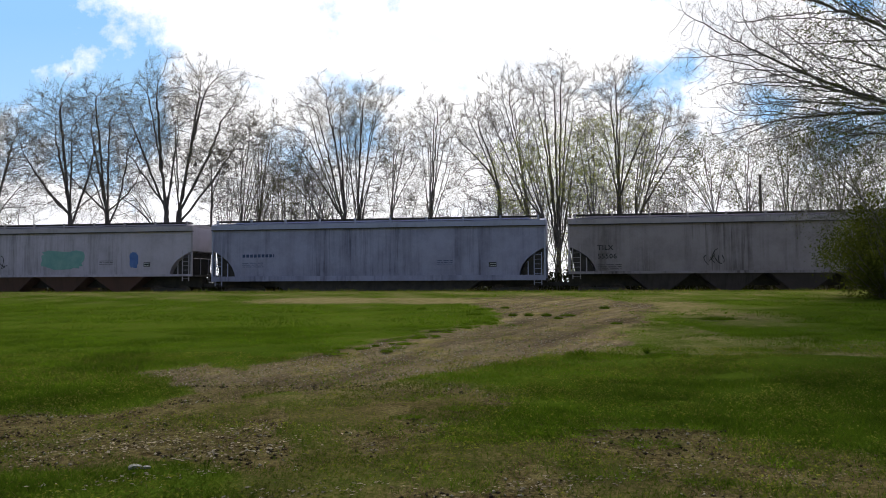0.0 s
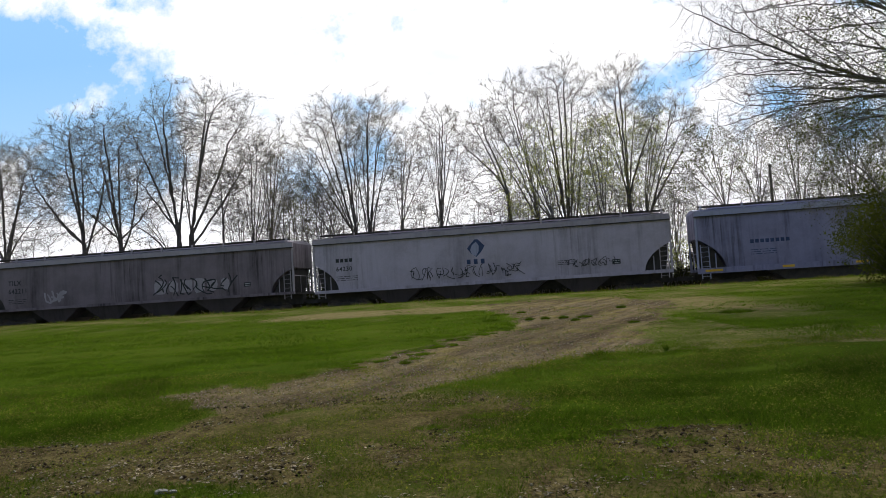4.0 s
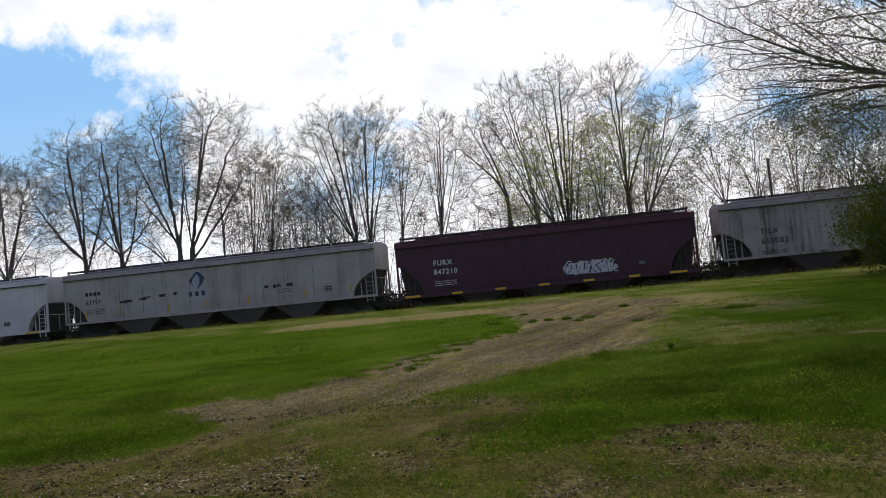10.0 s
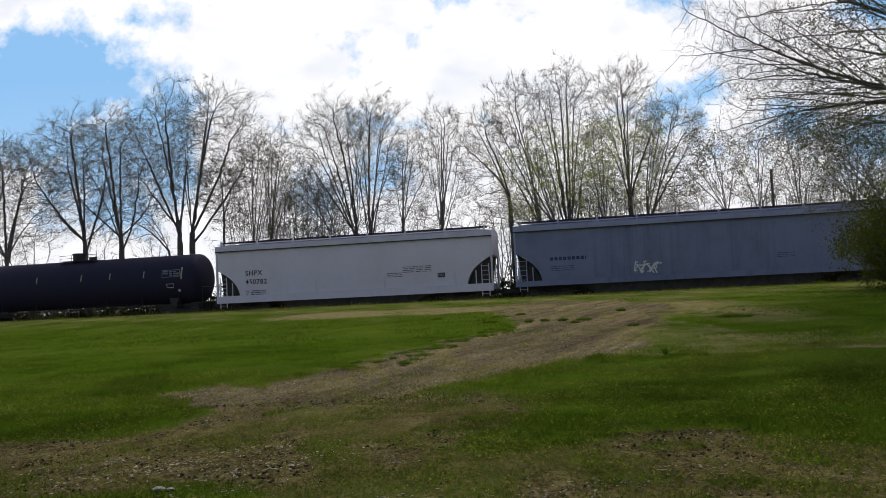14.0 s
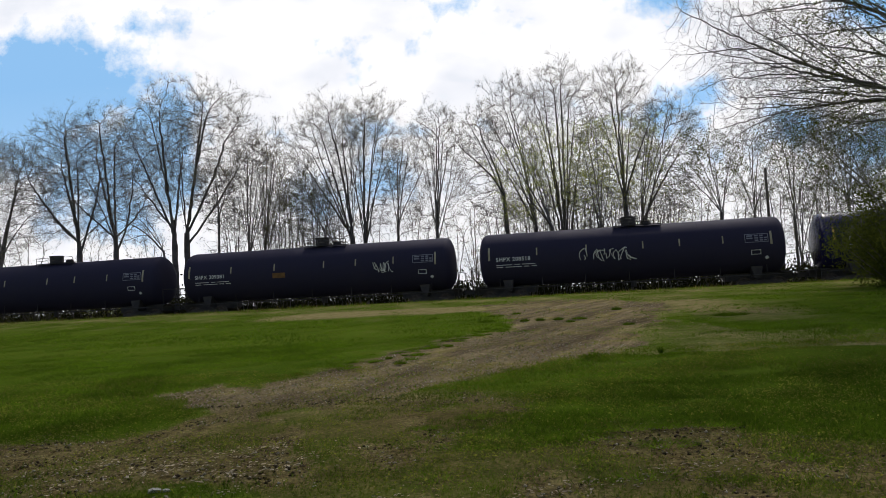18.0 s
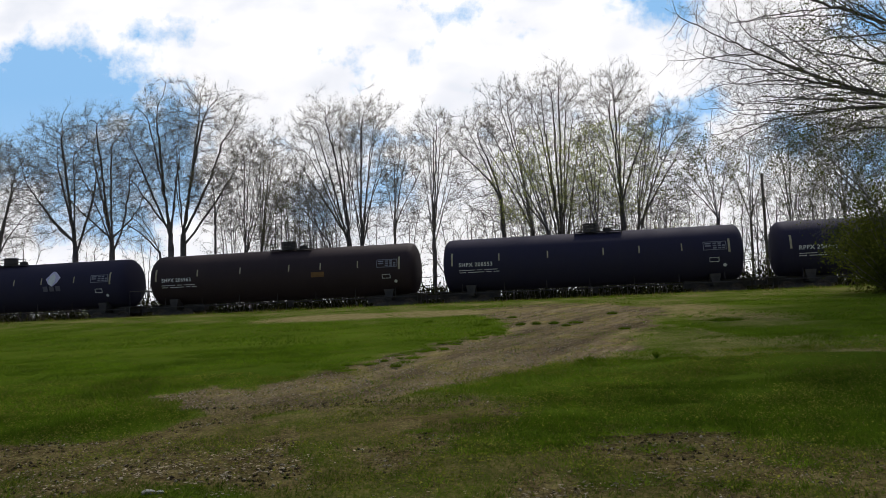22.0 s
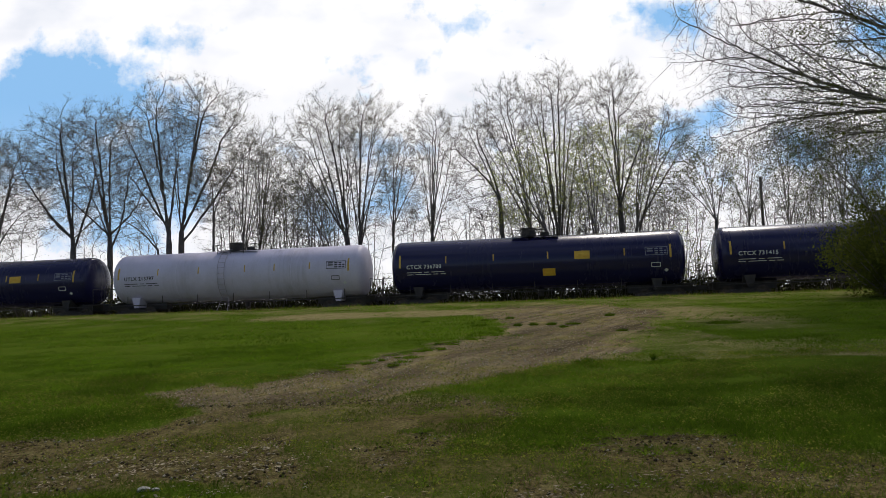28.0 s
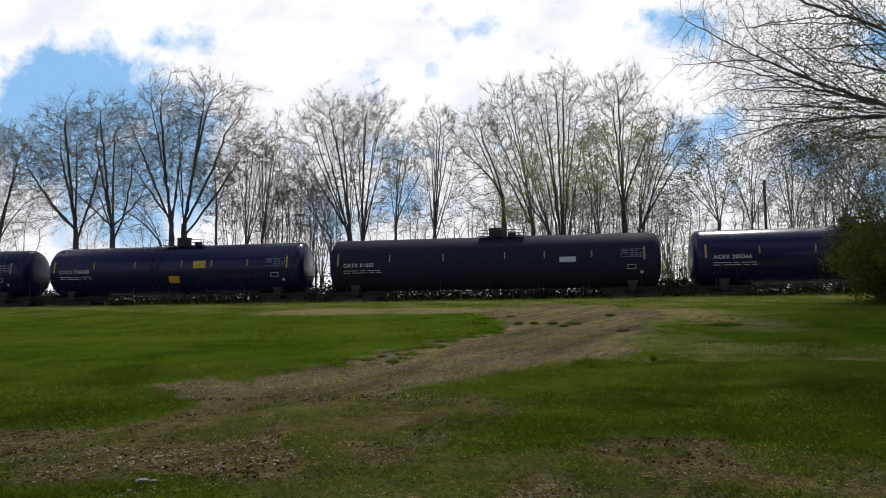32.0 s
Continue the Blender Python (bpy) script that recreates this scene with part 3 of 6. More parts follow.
def tall_tree(px, dist, x0, x1, top, low, fork, stems, label, seed, trunk=0.0, spring=None, leaves=8000, leaf=0.048, leafmat=None, arch=0.4, points=1500, fan=1.0, twig=0.0078, group="trees behind the railway"):
    """A tree that forks at a height into a few main stems, which carry a rounded crown. Its place, crown and fork are given as directions across and up from the eye."""
    rng = np.random.RandomState(seed)
    up = lambda py: 1.6 + (506 - py) * dist / 1358
    across = lambda q: (q - 784) / 1358 * dist
    bx = across(px)
    gz = float(ground_z(bx, dist))
    ob = thing("tree", label, "tree", pose(bx, dist, gz), group)
    cx, w, zt, zl, zf = (across(x0) + across(x1)) / 2 - bx, (across(x1) - across(x0)) / 2, up(top + 15) - gz, up(low) - gz, up(fork) - gz

    def rim(t):
        t = np.clip(t, 0, 1)
        rise = 0.34 + 0.66 * np.sin(np.clip(t / 0.58, 0, 1) * math.pi / 2)
        return np.where(t < 0.58, rise, np.sqrt(np.maximum(1 - ((t - 0.58) / 0.42) ** 2, 0)))

    def fill(n):
        t = rng.uniform(0, 1, n) ** 0.8
        a, q = rng.uniform(0, 2 * math.pi, n), rng.uniform(0.0, 1.0, n) ** 0.36
        e = rim(t) * w * q
        return np.stack([cx + e * np.cos(a), e * np.sin(a) * 0.8, zl + (zt - zl) * t], -1)

    clumps = fill(max(26, points // 26))
    many = int(points * 0.62)
    pts = clumps[rng.randint(0, len(clumps), many)] + rng.normal(scale=0.5, size=(many, 3))
    pts = np.concatenate([pts, fill(points - many)])
    # trunk, then the main stems on bows from the fork out to the crown's rim
    pos, par = [np.array((0, 0, -0.3))], [0]
    head = np.array((cx * 0.12 + rng.normal(scale=0.1), 0, zf))
    for f in np.linspace(0.2, 1, max(3, int(zf / 0.45))):
        pos.append(pos[0] * (1 - f) + head * f + rng.normal(scale=0.018, size=3) * (f < 1))
        par.append(len(pos) - 2)
    root = len(pos) - 1
    for j in range(stems):
        f = 0.0 if stems == 1 else (j + rng.uniform(0.25, 0.75)) / stems * 2 - 1
        t = 0.90 - 0.34 * abs(f) * fan
        goal = np.array((cx + w * 0.84 * f * float(rim(t)), rng.uniform(-0.5, 0.5) * w, zl + (zt - zl) * t))
        start = max(1, root - (0 if j % 2 == 0 else rng.randint(0, max(1, root // 3))))
        at = pos[start]
        ctrl = at + (goal - at) * (arch + 0.12 * rng.normal(), arch, 0.55)
        last = start
        n = max(4, int(np.linalg.norm(goal - at) / 0.5))
        for i in range(1, n + 1):
            q = i / n
            pos.append((1 - q) ** 2 * at + 2 * q * (1 - q) * ctrl + q * q * goal + rng.normal(scale=0.025, size=3))
            par.append(last)
            last = len(pos) - 1
    pos, par = colonise(rng, pos, par, pts, 0.36, 3.0, 0.40, 70, 0.05, 0.8)
    r = thickness(par, twig * 1.05, 2.05)
    if trunk:
        r = r * (1 + (trunk / r[1] - 1) * np.clip(r / r[1], 0, 1))
    tip = wood(ob, pos, par, r, rng, int(points * 2.4), 0.55 if twig > 0.005 else 0.4, twig, 0.5, 0.14)
    rel = (tip[:, 2] - zl) / (zt - zl)
    sets = [(leafmat or BUD, leaves, leaf, rel > -9)]
    if spring:
        sets.append((SPRING, spring[0], leaf * 1.75, (rel > spring[1]) & (rel < spring[2])))
    for mat_, many, size, ok in sets:
        pick = tip[ok]
        if len(pick) and many:
            odds = np.clip(0.2 + rel[ok], 0.1, 1.0) ** 1.3 if mat_ is not SPRING else np.ones(len(pick))
            at = pick[rng.choice(len(pick), many, p=odds / odds.sum())] + rng.normal(scale=0.1, size=(many, 3))
            bulk_part("foliage", *leaf_quads(at, size, rng), mat_, ob)
    return ob


def spot(px, dist):
    """The plan place at a distance straight ahead, in a direction given across the view."""
    s = (px - 784) / 1358
    return s * dist, dist


BARE = "tall bare tree with fine twigs and brown buds"
GREEN_LOW = "tall spreading tree with bare top and fresh yellow-green leaves below"
for row in (
    # across, distance, crown from, to, top, crown's foot, fork, stems, trunk, seed
    (-22, 57, -110, 92, 185, 385, 402, 6, 0.17, 11), (121, 55, 8, 206, 150, 372, 378, 7, 0.21, 12), (186, 56, 84, 276, 146, 372, 372, 7, 0.21, 13),
    (294, 54, 198, 338, 112, 350, 362, 6, 0.21, 14), (312, 55, 272, 446, 104, 335, 372, 6, 0.22, 15), (367, 53, 352, 404, 240, 360, 330, 2, 0.08, 16),
    (424, 57, 392, 476, 196, 398, 405, 8, 0.14, 17), (452, 58, 430, 508, 186, 398, 405, 8, 0.13, 41), (614, 55, 510, 640, 140, 385, 392, 9, 0.20, 18), (632, 56, 590, 700, 138, 380, 390, 9, 0.19, 42),
    (690, 58, 670, 742, 208, 390, 380, 5, 0.10, 19), (757, 56, 732, 812, 164, 388, 394, 10, 0.16, 20), (-70, 58, -150, 10, 165, 370, 390, 5, 0.2, 28), (1650, 56, 1560, 1720, 150, 370, 390, 5, 0.2, 29),
):
    tall_tree(*row[:8], BARE, row[9], row[8], points=2300 if row[3] - row[2] > 160 else 1700 if row[3] - row[2] > 105 else 1100, leaves=17000 if row[3] - row[2] > 105 else 9000, fan=2.0 if row[9] < 16 else 1.2, arch=0.6 if row[9] < 16 else 0.45)
tall_tree(888, 53, 800, 880, 172, 370, 330, 4, BARE, 21, 0.15, leaf=0.06, leaves=3500, points=800)
tall_tree(938, 55, 850, 945, 128, 375, 392, 8, BARE, 24, 0.15, leaves=8000, points=1500)
tall_tree(984, 54, 924, 1050, 98, 365, 462, 8, "tall tree with bare top and fresh green leaves lower down", 22, 0.24, spring=(8500, 0.0, 0.6), points=1800, leaves=13000)
tall_tree(1098, 53, 1036, 1160, 110, 370, 350, 7, GREEN_LOW, 23, 0.20, spring=(10500, 0.0, 0.66), points=1800, leaves=13000)
tall_tree(1116, 54, 1116, 1232, 168, 372, 395, 7, BARE, 36, 0.15, leaves=10000, points=1500)
for px, dist, x0, x1, top, low, sd in ((966, 51, 880, 966, 222, 385, 61), (1046, 52, 1000, 1090, 205, 388, 63)):
    tall_tree(px, dist, x0, x1, top, low, 396, 6, "tree in thin yellow-green spring leaf", sd, 0.12, spring=(5000, 0.0, 0.9), leaves=500, points=520)
tall_tree(1262, 50, 1190, 1312, 246, 385, 385, 7, "young tree with dark sparse leaves", 25, 0.10, leafmat=OLIVE, leaves=2800, leaf=0.12, points=430)
tall_tree(1320, 55, 1286, 1362, 232, 388, 392, 5, "slender tree in thin new leaf", 26, 0.09, leafmat=OLIVE, leaves=1800, leaf=0.085, points=360)
tall_tree(1392, 56, 1346, 1440, 222, 388, 392, 6, "slender tree in thin new leaf", 27, 0.10, leafmat=OLIVE, leaves=2200, leaf=0.085, points=400)
tall_tree(1485, 54, 1430, 1560, 212, 388, 390, 6, "slender tree in thin new leaf", 37, 0.10, leafmat=OLIVE, leaves=3600, leaf=0.085, points=600)
tall_tree(284, 53, 184, 262, 312, 385, 402, 3, "slender leaning tree with bare twigs", 38, 0.08, leaves=500, points=200)
tall_tree(582, 53, 496, 566, 255, 385, 400, 4, "slender leaning tree with bare twigs", 39, 0.09, leaves=800, points=320)

# bare saplings and small trees of the thicket under the tall trees
rngs = random.Random(3)
for i, (px, top) in enumerate(((-20, 345), (26, 328), (150, 355), (250, 350), (392, 322), (470, 292), (492, 284), (515, 276), (538, 286), (560, 300), (652, 335), (712, 330), (790, 338),
                               (826, 328), (862, 330), (912, 322), (936, 326), (955, 312), (985, 322), (1016, 318), (1045, 306), (1070, 318), (1100, 322), (1135, 318), (1158, 330), (1176, 338), (1200, 342), (1228, 326), (1300, 316), (1335, 322), (1368, 312), (1400, 318), (1425, 306), (1460, 300), (1520, 296))):
    half = rngs.uniform(28, 48)
    dense = 470 <= px <= 570
    tall_tree(px, rngs.uniform(51.5, 58), px + rngs.uniform(-22, 22) - half, px + half, top, 480, 492, 4, "young bare sapling in the thicket", 500 + i, 0.075, leaves=2000 if dense else 800 if px > 880 else 450, points=400 if dense else 220 if px > 880 else 210, leaf=0.075, arch=0.55,
              leafmat=OLIVE if dense or i % 3 == 1 or px > 880 else None, group="saplings behind the railway")

# small trees further back, whose tangle fills the wood's foot
for i, px in enumerate((398, 452, 500, 545, 585, 880, 925, 958, 985, 1012, 1040, 1072, 1104, 1138, 1172, 1398, 1446, 1500)):
    half = rngs.uniform(34, 56)
    tall_tree(px, rngs.uniform(59, 66), px - half, px + half, rngs.uniform(272, 322), 440, 470, 5, "small tangled tree deep in the wood", 700 + i, 0.09, leaves=900, points=190, leaf=0.085, arch=0.6, twig=0.0085,
              leafmat=(SPRING, OLIVE, SPRING, BUD)[i % 4] if 5 < i < 15 else (OLIVE, BUD)[i % 2], group="small trees deep in the wood")

# large tree at the lawn's edge whose limbs reach over from beyond the view
near_tree = thing("tree", "large old tree with long drooping limbs in small leaf", "tree", pose(16.4, 24.0, float(ground_z(16.4, 24.0))))
rng = np.random.RandomState(77)
pos, par = [np.array((0, 0, -0.3))], [0]
for f in np.linspace(0.06, 1, 22):
    pos.append(np.array((0.25 * math.sin(f * 5), 0.3 * f, -0.3 + 16.0 * f)))
    par.append(len(pos) - 2)
# each limb: height on the trunk, reach across and in depth, rise at its middle and at its end
BOUGHS = ((5.6, -8.7, 0.4, 0.9, 3.6), (5.9, -8.4, -0.6, 0.6, 2.0), (5.7, -7.6, 0.9, 0.9, -0.2), (5.0, -5.2, 0.2, 0.9, -0.2), (7.4, -5.2, -0.4, 1.4, 3.0), (7.9, -7.6, 0.8, 1.4, 3.4), (6.4, -6.0, -2.0, 0.8, 0.9), (8.8, -3.0, -1.5, 1.5, 2.8),
         (6.5, 7.0, -1.5, 1.6, 2.6), (7.5, 5.5, 3.0, 1.6, 3.0), (7.0, 1.5, 6.5, 1.4, 2.4), (6.2, -2.5, -6.5, 1.2, 2.2), (7.8, 3.0, -6.0, 1.6, 2.6), (9.5, -1.5, 3.0, 1.4, 2.6),
         # added limbs, mostly above the view, that shade the lawn on the right
         (10.2, -9.0, -8.6, 2.2, 2.4), (10.6, -7.0, -9.6, 2.2, 2.2), (11.0, -10.0, -6.6, 2.4, 3.0), (10.4, -5.0, -10.5, 2.0, 1.8), (12.4, -8.0, 1.5, 2.4, 3.0), (12.8, -6.5, 4.5, 2.2, 2.6), (12.0, -8.5, -2.0, 2.4, 3.4), (13.6, -4.5, 1.0, 2.0, 2.6))
pts = []


def bough(start, goal, bow, m):
    """A limb on a bow from a node out to its end, with the points that its branches grow to."""
    at = pos[start]
    ctrl = (at + goal) / 2 + bow
    out = goal - at
    far = float(np.linalg.norm(out))
    out = out / far
    side = np.cross(out, (0, 0, 1.0))
    side /= np.linalg.norm(side)
    over = np.cross(side, out)
    last, n, nodes = start, max(5, int(far / 0.26)), []
    for i in range(1, n + 1):
        q = i / n
        p = (1 - q) ** 2 * at + 2 * q * (1 - q) * ctrl + q * q * goal + rng.normal(scale=0.022, size=3)
        pos.append(p)
        par.append(last)
        last = len(pos) - 1
        nodes.append(last)
        if q > 0.2:
            wide = 0.18 + 0.16 * far * math.sin(min(1.0, q) * math.pi * 0.72)
            k = int(m * (0.55 + 0.9 * q))
            pts.append(p + side * rng.normal(scale=wide * 0.8, size=(k, 1)) + out * rng.uniform(0.0, 0.7, (k, 1)) + over * rng.normal(0.04, wide * 0.6, (k, 1)))
    return nodes


for h0, lx, ly, rise1, rise2 in BOUGHS:
    start = int(np.argmin([abs(p[2] - h0) for p in pos[:23]]))
    goal = pos[start] + np.array((lx, ly, rise2))
    near_lawn = lx < -4
    main = bough(start, goal, np.array((0, rng.normal(scale=0.3), rise1 - rise2 / 2)), 14 if near_lawn else 7)
    for j in range(9 if near_lawn else 4):
        q = 0.16 + 0.6 * (j + rng.uniform(0.1, 0.9)) / (9 if near_lawn else 4)
        node = main[int(q * len(main))]
        d = pos[node + 2] - pos[node]
        d = d / np.linalg.norm(d)
        turn = np.array((rng.normal(scale=0.10), rng.uniform(-0.5, 0.5), (0.42 if j % 2 else -0.34) * rng.uniform(0.5, 1.1)))
        d = d + turn
        d /= np.linalg.norm(d)
        bough(node, pos[node] + d * (1 - q) * math.hypot(lx, ly) * rng.uniform(0.55, 0.85), np.array((0, 0, 0.22 * rng.uniform(-0.3, 1.0))), 12 if near_lawn else 5)
pos, par = colonise(rng, pos, par, np.concatenate(pts), 0.2, 1.5, 0.155, 45, lift=0.03, keep=0.75)
r = thickness(par, 0.0036, 2.45)
r = r * (1 + (0.46 / r[1] - 1) * np.clip(r / r[1], 0, 1) ** 1.2)
tip = wood(near_tree, pos, par, r, rng, 18000, 0.24, 0.0034, 0.42, 0.05, 0.03)
at = tip[rng.randint(0, len(tip), 15000)] + rng.normal(scale=0.04, size=(15000, 3))
bulk_part("foliage", *leaf_quads(at, 0.034, rng), GREYBUD, near_tree)
outer = tip[tip[:, 0] < -4.5]
at = outer[rng.randint(0, len(outer), 19000)] + rng.normal(scale=0.06, size=(19000, 3))
bulk_part("foliage", *leaf_quads(at, 0.03, rng), GREYBUD, near_tree)
inner = tip[(tip[:, 0] > -5.8) & (tip[:, 0] < -0.5) & (tip[:, 1] > -3) & (tip[:, 2] < 9.5)]
at = inner[rng.randint(0, len(inner), 8000)] + rng.normal(scale=0.1, size=(8000, 3))
bulk_part("foliage", *leaf_quads(at, 0.068, rng), HEDGE, near_tree)
# extra leaves on the upper limbs out of view, added to cast that shade
shading = tip[(tip[:, 0] < -1.0) & (tip[:, 2] > np.where(tip[:, 1] < -3.5, 11.0, 13.2))]
at = shading[rng.randint(0, len(shading), 26000)] + rng.normal(scale=0.09, size=(26000, 3))
bulk_part("foliage", *leaf_quads(at, 0.085, rng), GREYBUD, near_tree)


def shrub(x, y, w, h, seed, many, leaf, mat_, label, stems=16, depth=None):
    """A leafy bush: stems, and leaves in clumps with gaps and an uneven outline."""
    ob = thing("bush", label, "bush", pose(x, y, float(ground_z(x, y))))
    rng = np.random.RandomState(seed)
    depth = depth or w
    chains, cl = [], []
    for i in range(stems):
        a, rad = rng.uniform(0, 2 * math.pi), math.sqrt(rng.uniform(0, 1))
        tip = np.array([math.cos(a) * rad * w * 0.8, math.sin(a) * rad * depth * 0.8, h * (1 - 0.55 * rad ** 2) * rng.uniform(0.7, 1.0)])
        base = np.array([tip[0] * 0.2, tip[1] * 0.2, -0.1])
        mid = base * 0.5 + tip * 0.5 + rng.normal(scale=0.12, size=3)
        chains.append([(*base, 0.035), (*mid, 0.022), (*tip, 0.008)])
        for t in np.linspace(0.25, 1.08, 9):
            p = (1 - t) ** 2 * base + 2 * t * (1 - t) * mid + t * t * tip
            cl.append(p + rng.normal(scale=0.25, size=3))
    cl = np.array(cl)
    cl[:, 2] = np.maximum(cl[:, 2], 0.18)
    v, f = tubes(chains, 5)
    bulk_part("woody_base", v, f, BARK, ob)
    pick = cl[rng.randint(0, len(cl), many)]
    pts = pick + rng.normal(size=(many, 3)) * rng.uniform(0.1, 0.34, (many, 1))
    pts[:, 2] = np.maximum(pts[:, 2], 0.03)
    v, f = leaf_quads(pts, leaf, rng, 0.3)
    bulk_part("foliage", v, f, mat_, ob)
    return ob


for px, dist, x0, x1, top, low, sd, many in ((1600, 26.0, 1405, 1600, 205, 400, 91, 6000), (1690, 27.0, 1500, 1720, 150, 400, 92, 8000), (1560, 29.0, 1380, 1560, 238, 400, 93, 4000)):
    tall_tree(px, dist, x0, x1, top, low, 430, 7, "young leafy tree beside the bush at the lawn's edge", sd, 0.07, leafmat=HEDGE, leaves=many, leaf=0.058, points=560, twig=0.0042, group="trees at the lawn's edge")
shrub(15.2, 25.6, 3.2, 3.6, 1, 30000, 0.085, HEDGE, "dense leafy bush in dull green at the lawn's edge", 50)
shrub(19.5, 24.5, 3.2, 4.2, 2, 15000, 0.09, HEDGE, "dense leafy bush in dull green at the lawn's edge", 40)
shrub(16.9, 27.8, 2.6, 5.2, 3, 12000, 0.085, HEDGE, "tall loose bush with thin new leaves", 34)

# undergrowth behind the track
for i, (px, dist, w, h, many, mat_) in enumerate(((40, 52, 2.6, 3.0, 700, OLIVE), (170, 54, 2.4, 4.2, 900, SPRING), (260, 53, 2.2, 2.6, 600, OLIVE), (350, 55, 2.5, 3.0, 600, BUD), (485, 54, 2.6, 5.6, 4200, OLIVE),
                                                  (545, 53, 2.0, 4.4, 2400, OLIVE), (600, 55, 2.4, 3.4, 1500, OLIVE), (660, 54, 2.0, 4.2, 1500, BUD), (735, 53, 1.8, 3.2, 1200, OLIVE), (830, 55, 2.4, 5.0, 2200, BUD),
                                                  (905, 52, 2.2, 4.8, 2600, OLIVE), (1030, 52, 2.4, 5.6, 3200, SPRING), (1060, 54, 2.0, 4.4, 2000, OLIVE), (1150, 52, 2.2, 5.2, 2600, OLIVE), (1190, 51, 1.8, 5.4, 3600, SPRING),
                                                  (1240, 52, 2.4, 5.4, 5600, OLIVE), (1330, 53, 2.4, 4.8, 3600, OLIVE), (1430, 52, 2.4, 5.2, 2600, OLIVE), (1500, 52, 2.4, 4.6, 2400, OLIVE), (-60, 54, 2.4, 3.4, 1200, OLIVE))):
    x, y = spot(px, dist)
    shrub(x, y, w, h, 40 + i, int(many * 0.8), 0.10, mat_, "loose undergrowth bush with thin spring leaves", 22)

rngb = np.random.RandomState(60)
nb = 6500
bs, bu, bh = rngb.uniform(-48, 44, nb), rngb.uniform(48.3, 52.5, nb), rngb.uniform(0.5, 1.7, nb) ** 1.9
foot = np.array([at_track(a, b) for a, b in zip(bs, bu)])
foot[:, 2] = ground_z(foot[:, 0], foot[:, 1]) - 0.03
lean_b = rngb.normal(scale=0.22, size=(nb, 3)) * bh[:, None]
mid_b, tip_b = foot + lean_b * 0.4, foot + lean_b
mid_b[:, 2], tip_b[:, 2] = foot[:, 2] + bh * 0.55, foot[:, 2] + bh
v, f = tubes(np.stack([np.c_[foot, np.full(nb, 0.02)], np.c_[mid_b, np.full(nb, 0.014)], np.c_[tip_b, np.full(nb, 0.004)]], 1), 3)
tagged(new("brush_stems", bulk("brush_stems", v, f, TWIG)), "low tangle of bare brush stems behind the track", "brush", kind="stuff")
pts = foot[rngb.randint(0, nb, 50000)] + rngb.normal(scale=0.2, size=(50000, 3))
pts[:, 2] = ground_z(pts[:, 0], pts[:, 1]) + 0.05 + np.abs(rngb.normal(scale=0.95, size=50000))
low = foot[rngb.randint(0, nb, 42000)] + rngb.normal(scale=0.25, size=(42000, 3))
low[:, 2] = ground_z(low[:, 0], low[:, 1]) + rngb.uniform(0.35, 2.1, 42000)
v, f = leaf_quads(np.concatenate([pts, low]), 0.21, rngb)
tagged(new("brush_leaves", bulk("brush_leaves", v, f, BRUSH)), "dull green leaves of low brush behind the track", "brush", kind="stuff")

x, y = spot(1347, 55)
pole = thing("utility_pole", "weathered grey wooden utility pole", "pole", pose(x, y, float(ground_z(x, y))))
part("post", Shape().rod((0, 0, -0.3), (0, 0, 9.3), 0.12, 12, 0.09), POLEWOOD, pole, smooth=True)
part("cap", Shape().rod((0, 0, 9.3), (0, 0, 9.36), 0.10, 12, 0.05), STEEL, pole)

# ---- grass, stones and tufts ----
rng = np.random.RandomState(8)


def blades(name, count, ymin, ymax, width, lo, hi, is_dry, label):
    """Blades of grass, thinned where the soil is bare."""
    y = np.sqrt(rng.uniform(ymin ** 2, ymax ** 2, count))
    x = rng.uniform(-0.64, 0.64, count) * y
    b, d = soil(x, y)
    keep = rng.uniform(size=count) < ((1 - np.clip(b * 1.15, 0, 1) * (0.6 if is_dry else 0.95)) * (0.18 + 0.82 * (d if is_dry else 1 - 0.75 * d)))
    x, y, b, d = x[keep], y[keep], b[keep], d[keep]
    patch = wobble(x, y, 1.1, 30)
    h = rng.uniform(lo, hi, len(x)) * (1 - 0.5 * d) * (1 + 0.45 * patch)
    z = ground_z(x, y) - 0.012
    a = rng.uniform(0, 2 * math.pi, len(x))
    w = width * rng.uniform(0.6, 1.3, len(x))
    lean_x, lean_y = rng.normal(scale=0.7, size=(2, len(x))) * h
    p0 = np.stack([x - np.cos(a) * w, y - np.sin(a) * w, z], -1)
    p1 = np.stack([x + np.cos(a) * w, y + np.sin(a) * w, z], -1)
    p2 = np.stack([x + lean_x, y + lean_y, z + h], -1)
    ob = new(name, bulk(name, np.stack([p0, p1, p2], 1).reshape(-1, 3), np.arange(3 * len(x)).reshape(-1, 3), DRYBLADE if is_dry else ROUGHBLADE if ymax < 10 else BLADE))
    return tagged(ob, label, "grass", kind="stuff")


blades("grass", 210000, 4.2, 9.5, 0.0035, 0.025, 0.075, False, "short rough green grass blades")
blades("grass", 190000, 9.5, 17, 0.0075, 0.015, 0.055, False, "short green lawn grass")
blades("grass", 130000, 17, 38, 0.017, 0.02, 0.06, False, "distant green lawn grass on the bank")
blades("dry_grass", 90000, 4.2, 12, 0.0035, 0.015, 0.05, True, "dry straw-coloured grass among the green")
blades("dry_grass", 30000, 12, 38, 0.012, 0.015, 0.05, True, "dry straw-coloured grass on the bank")


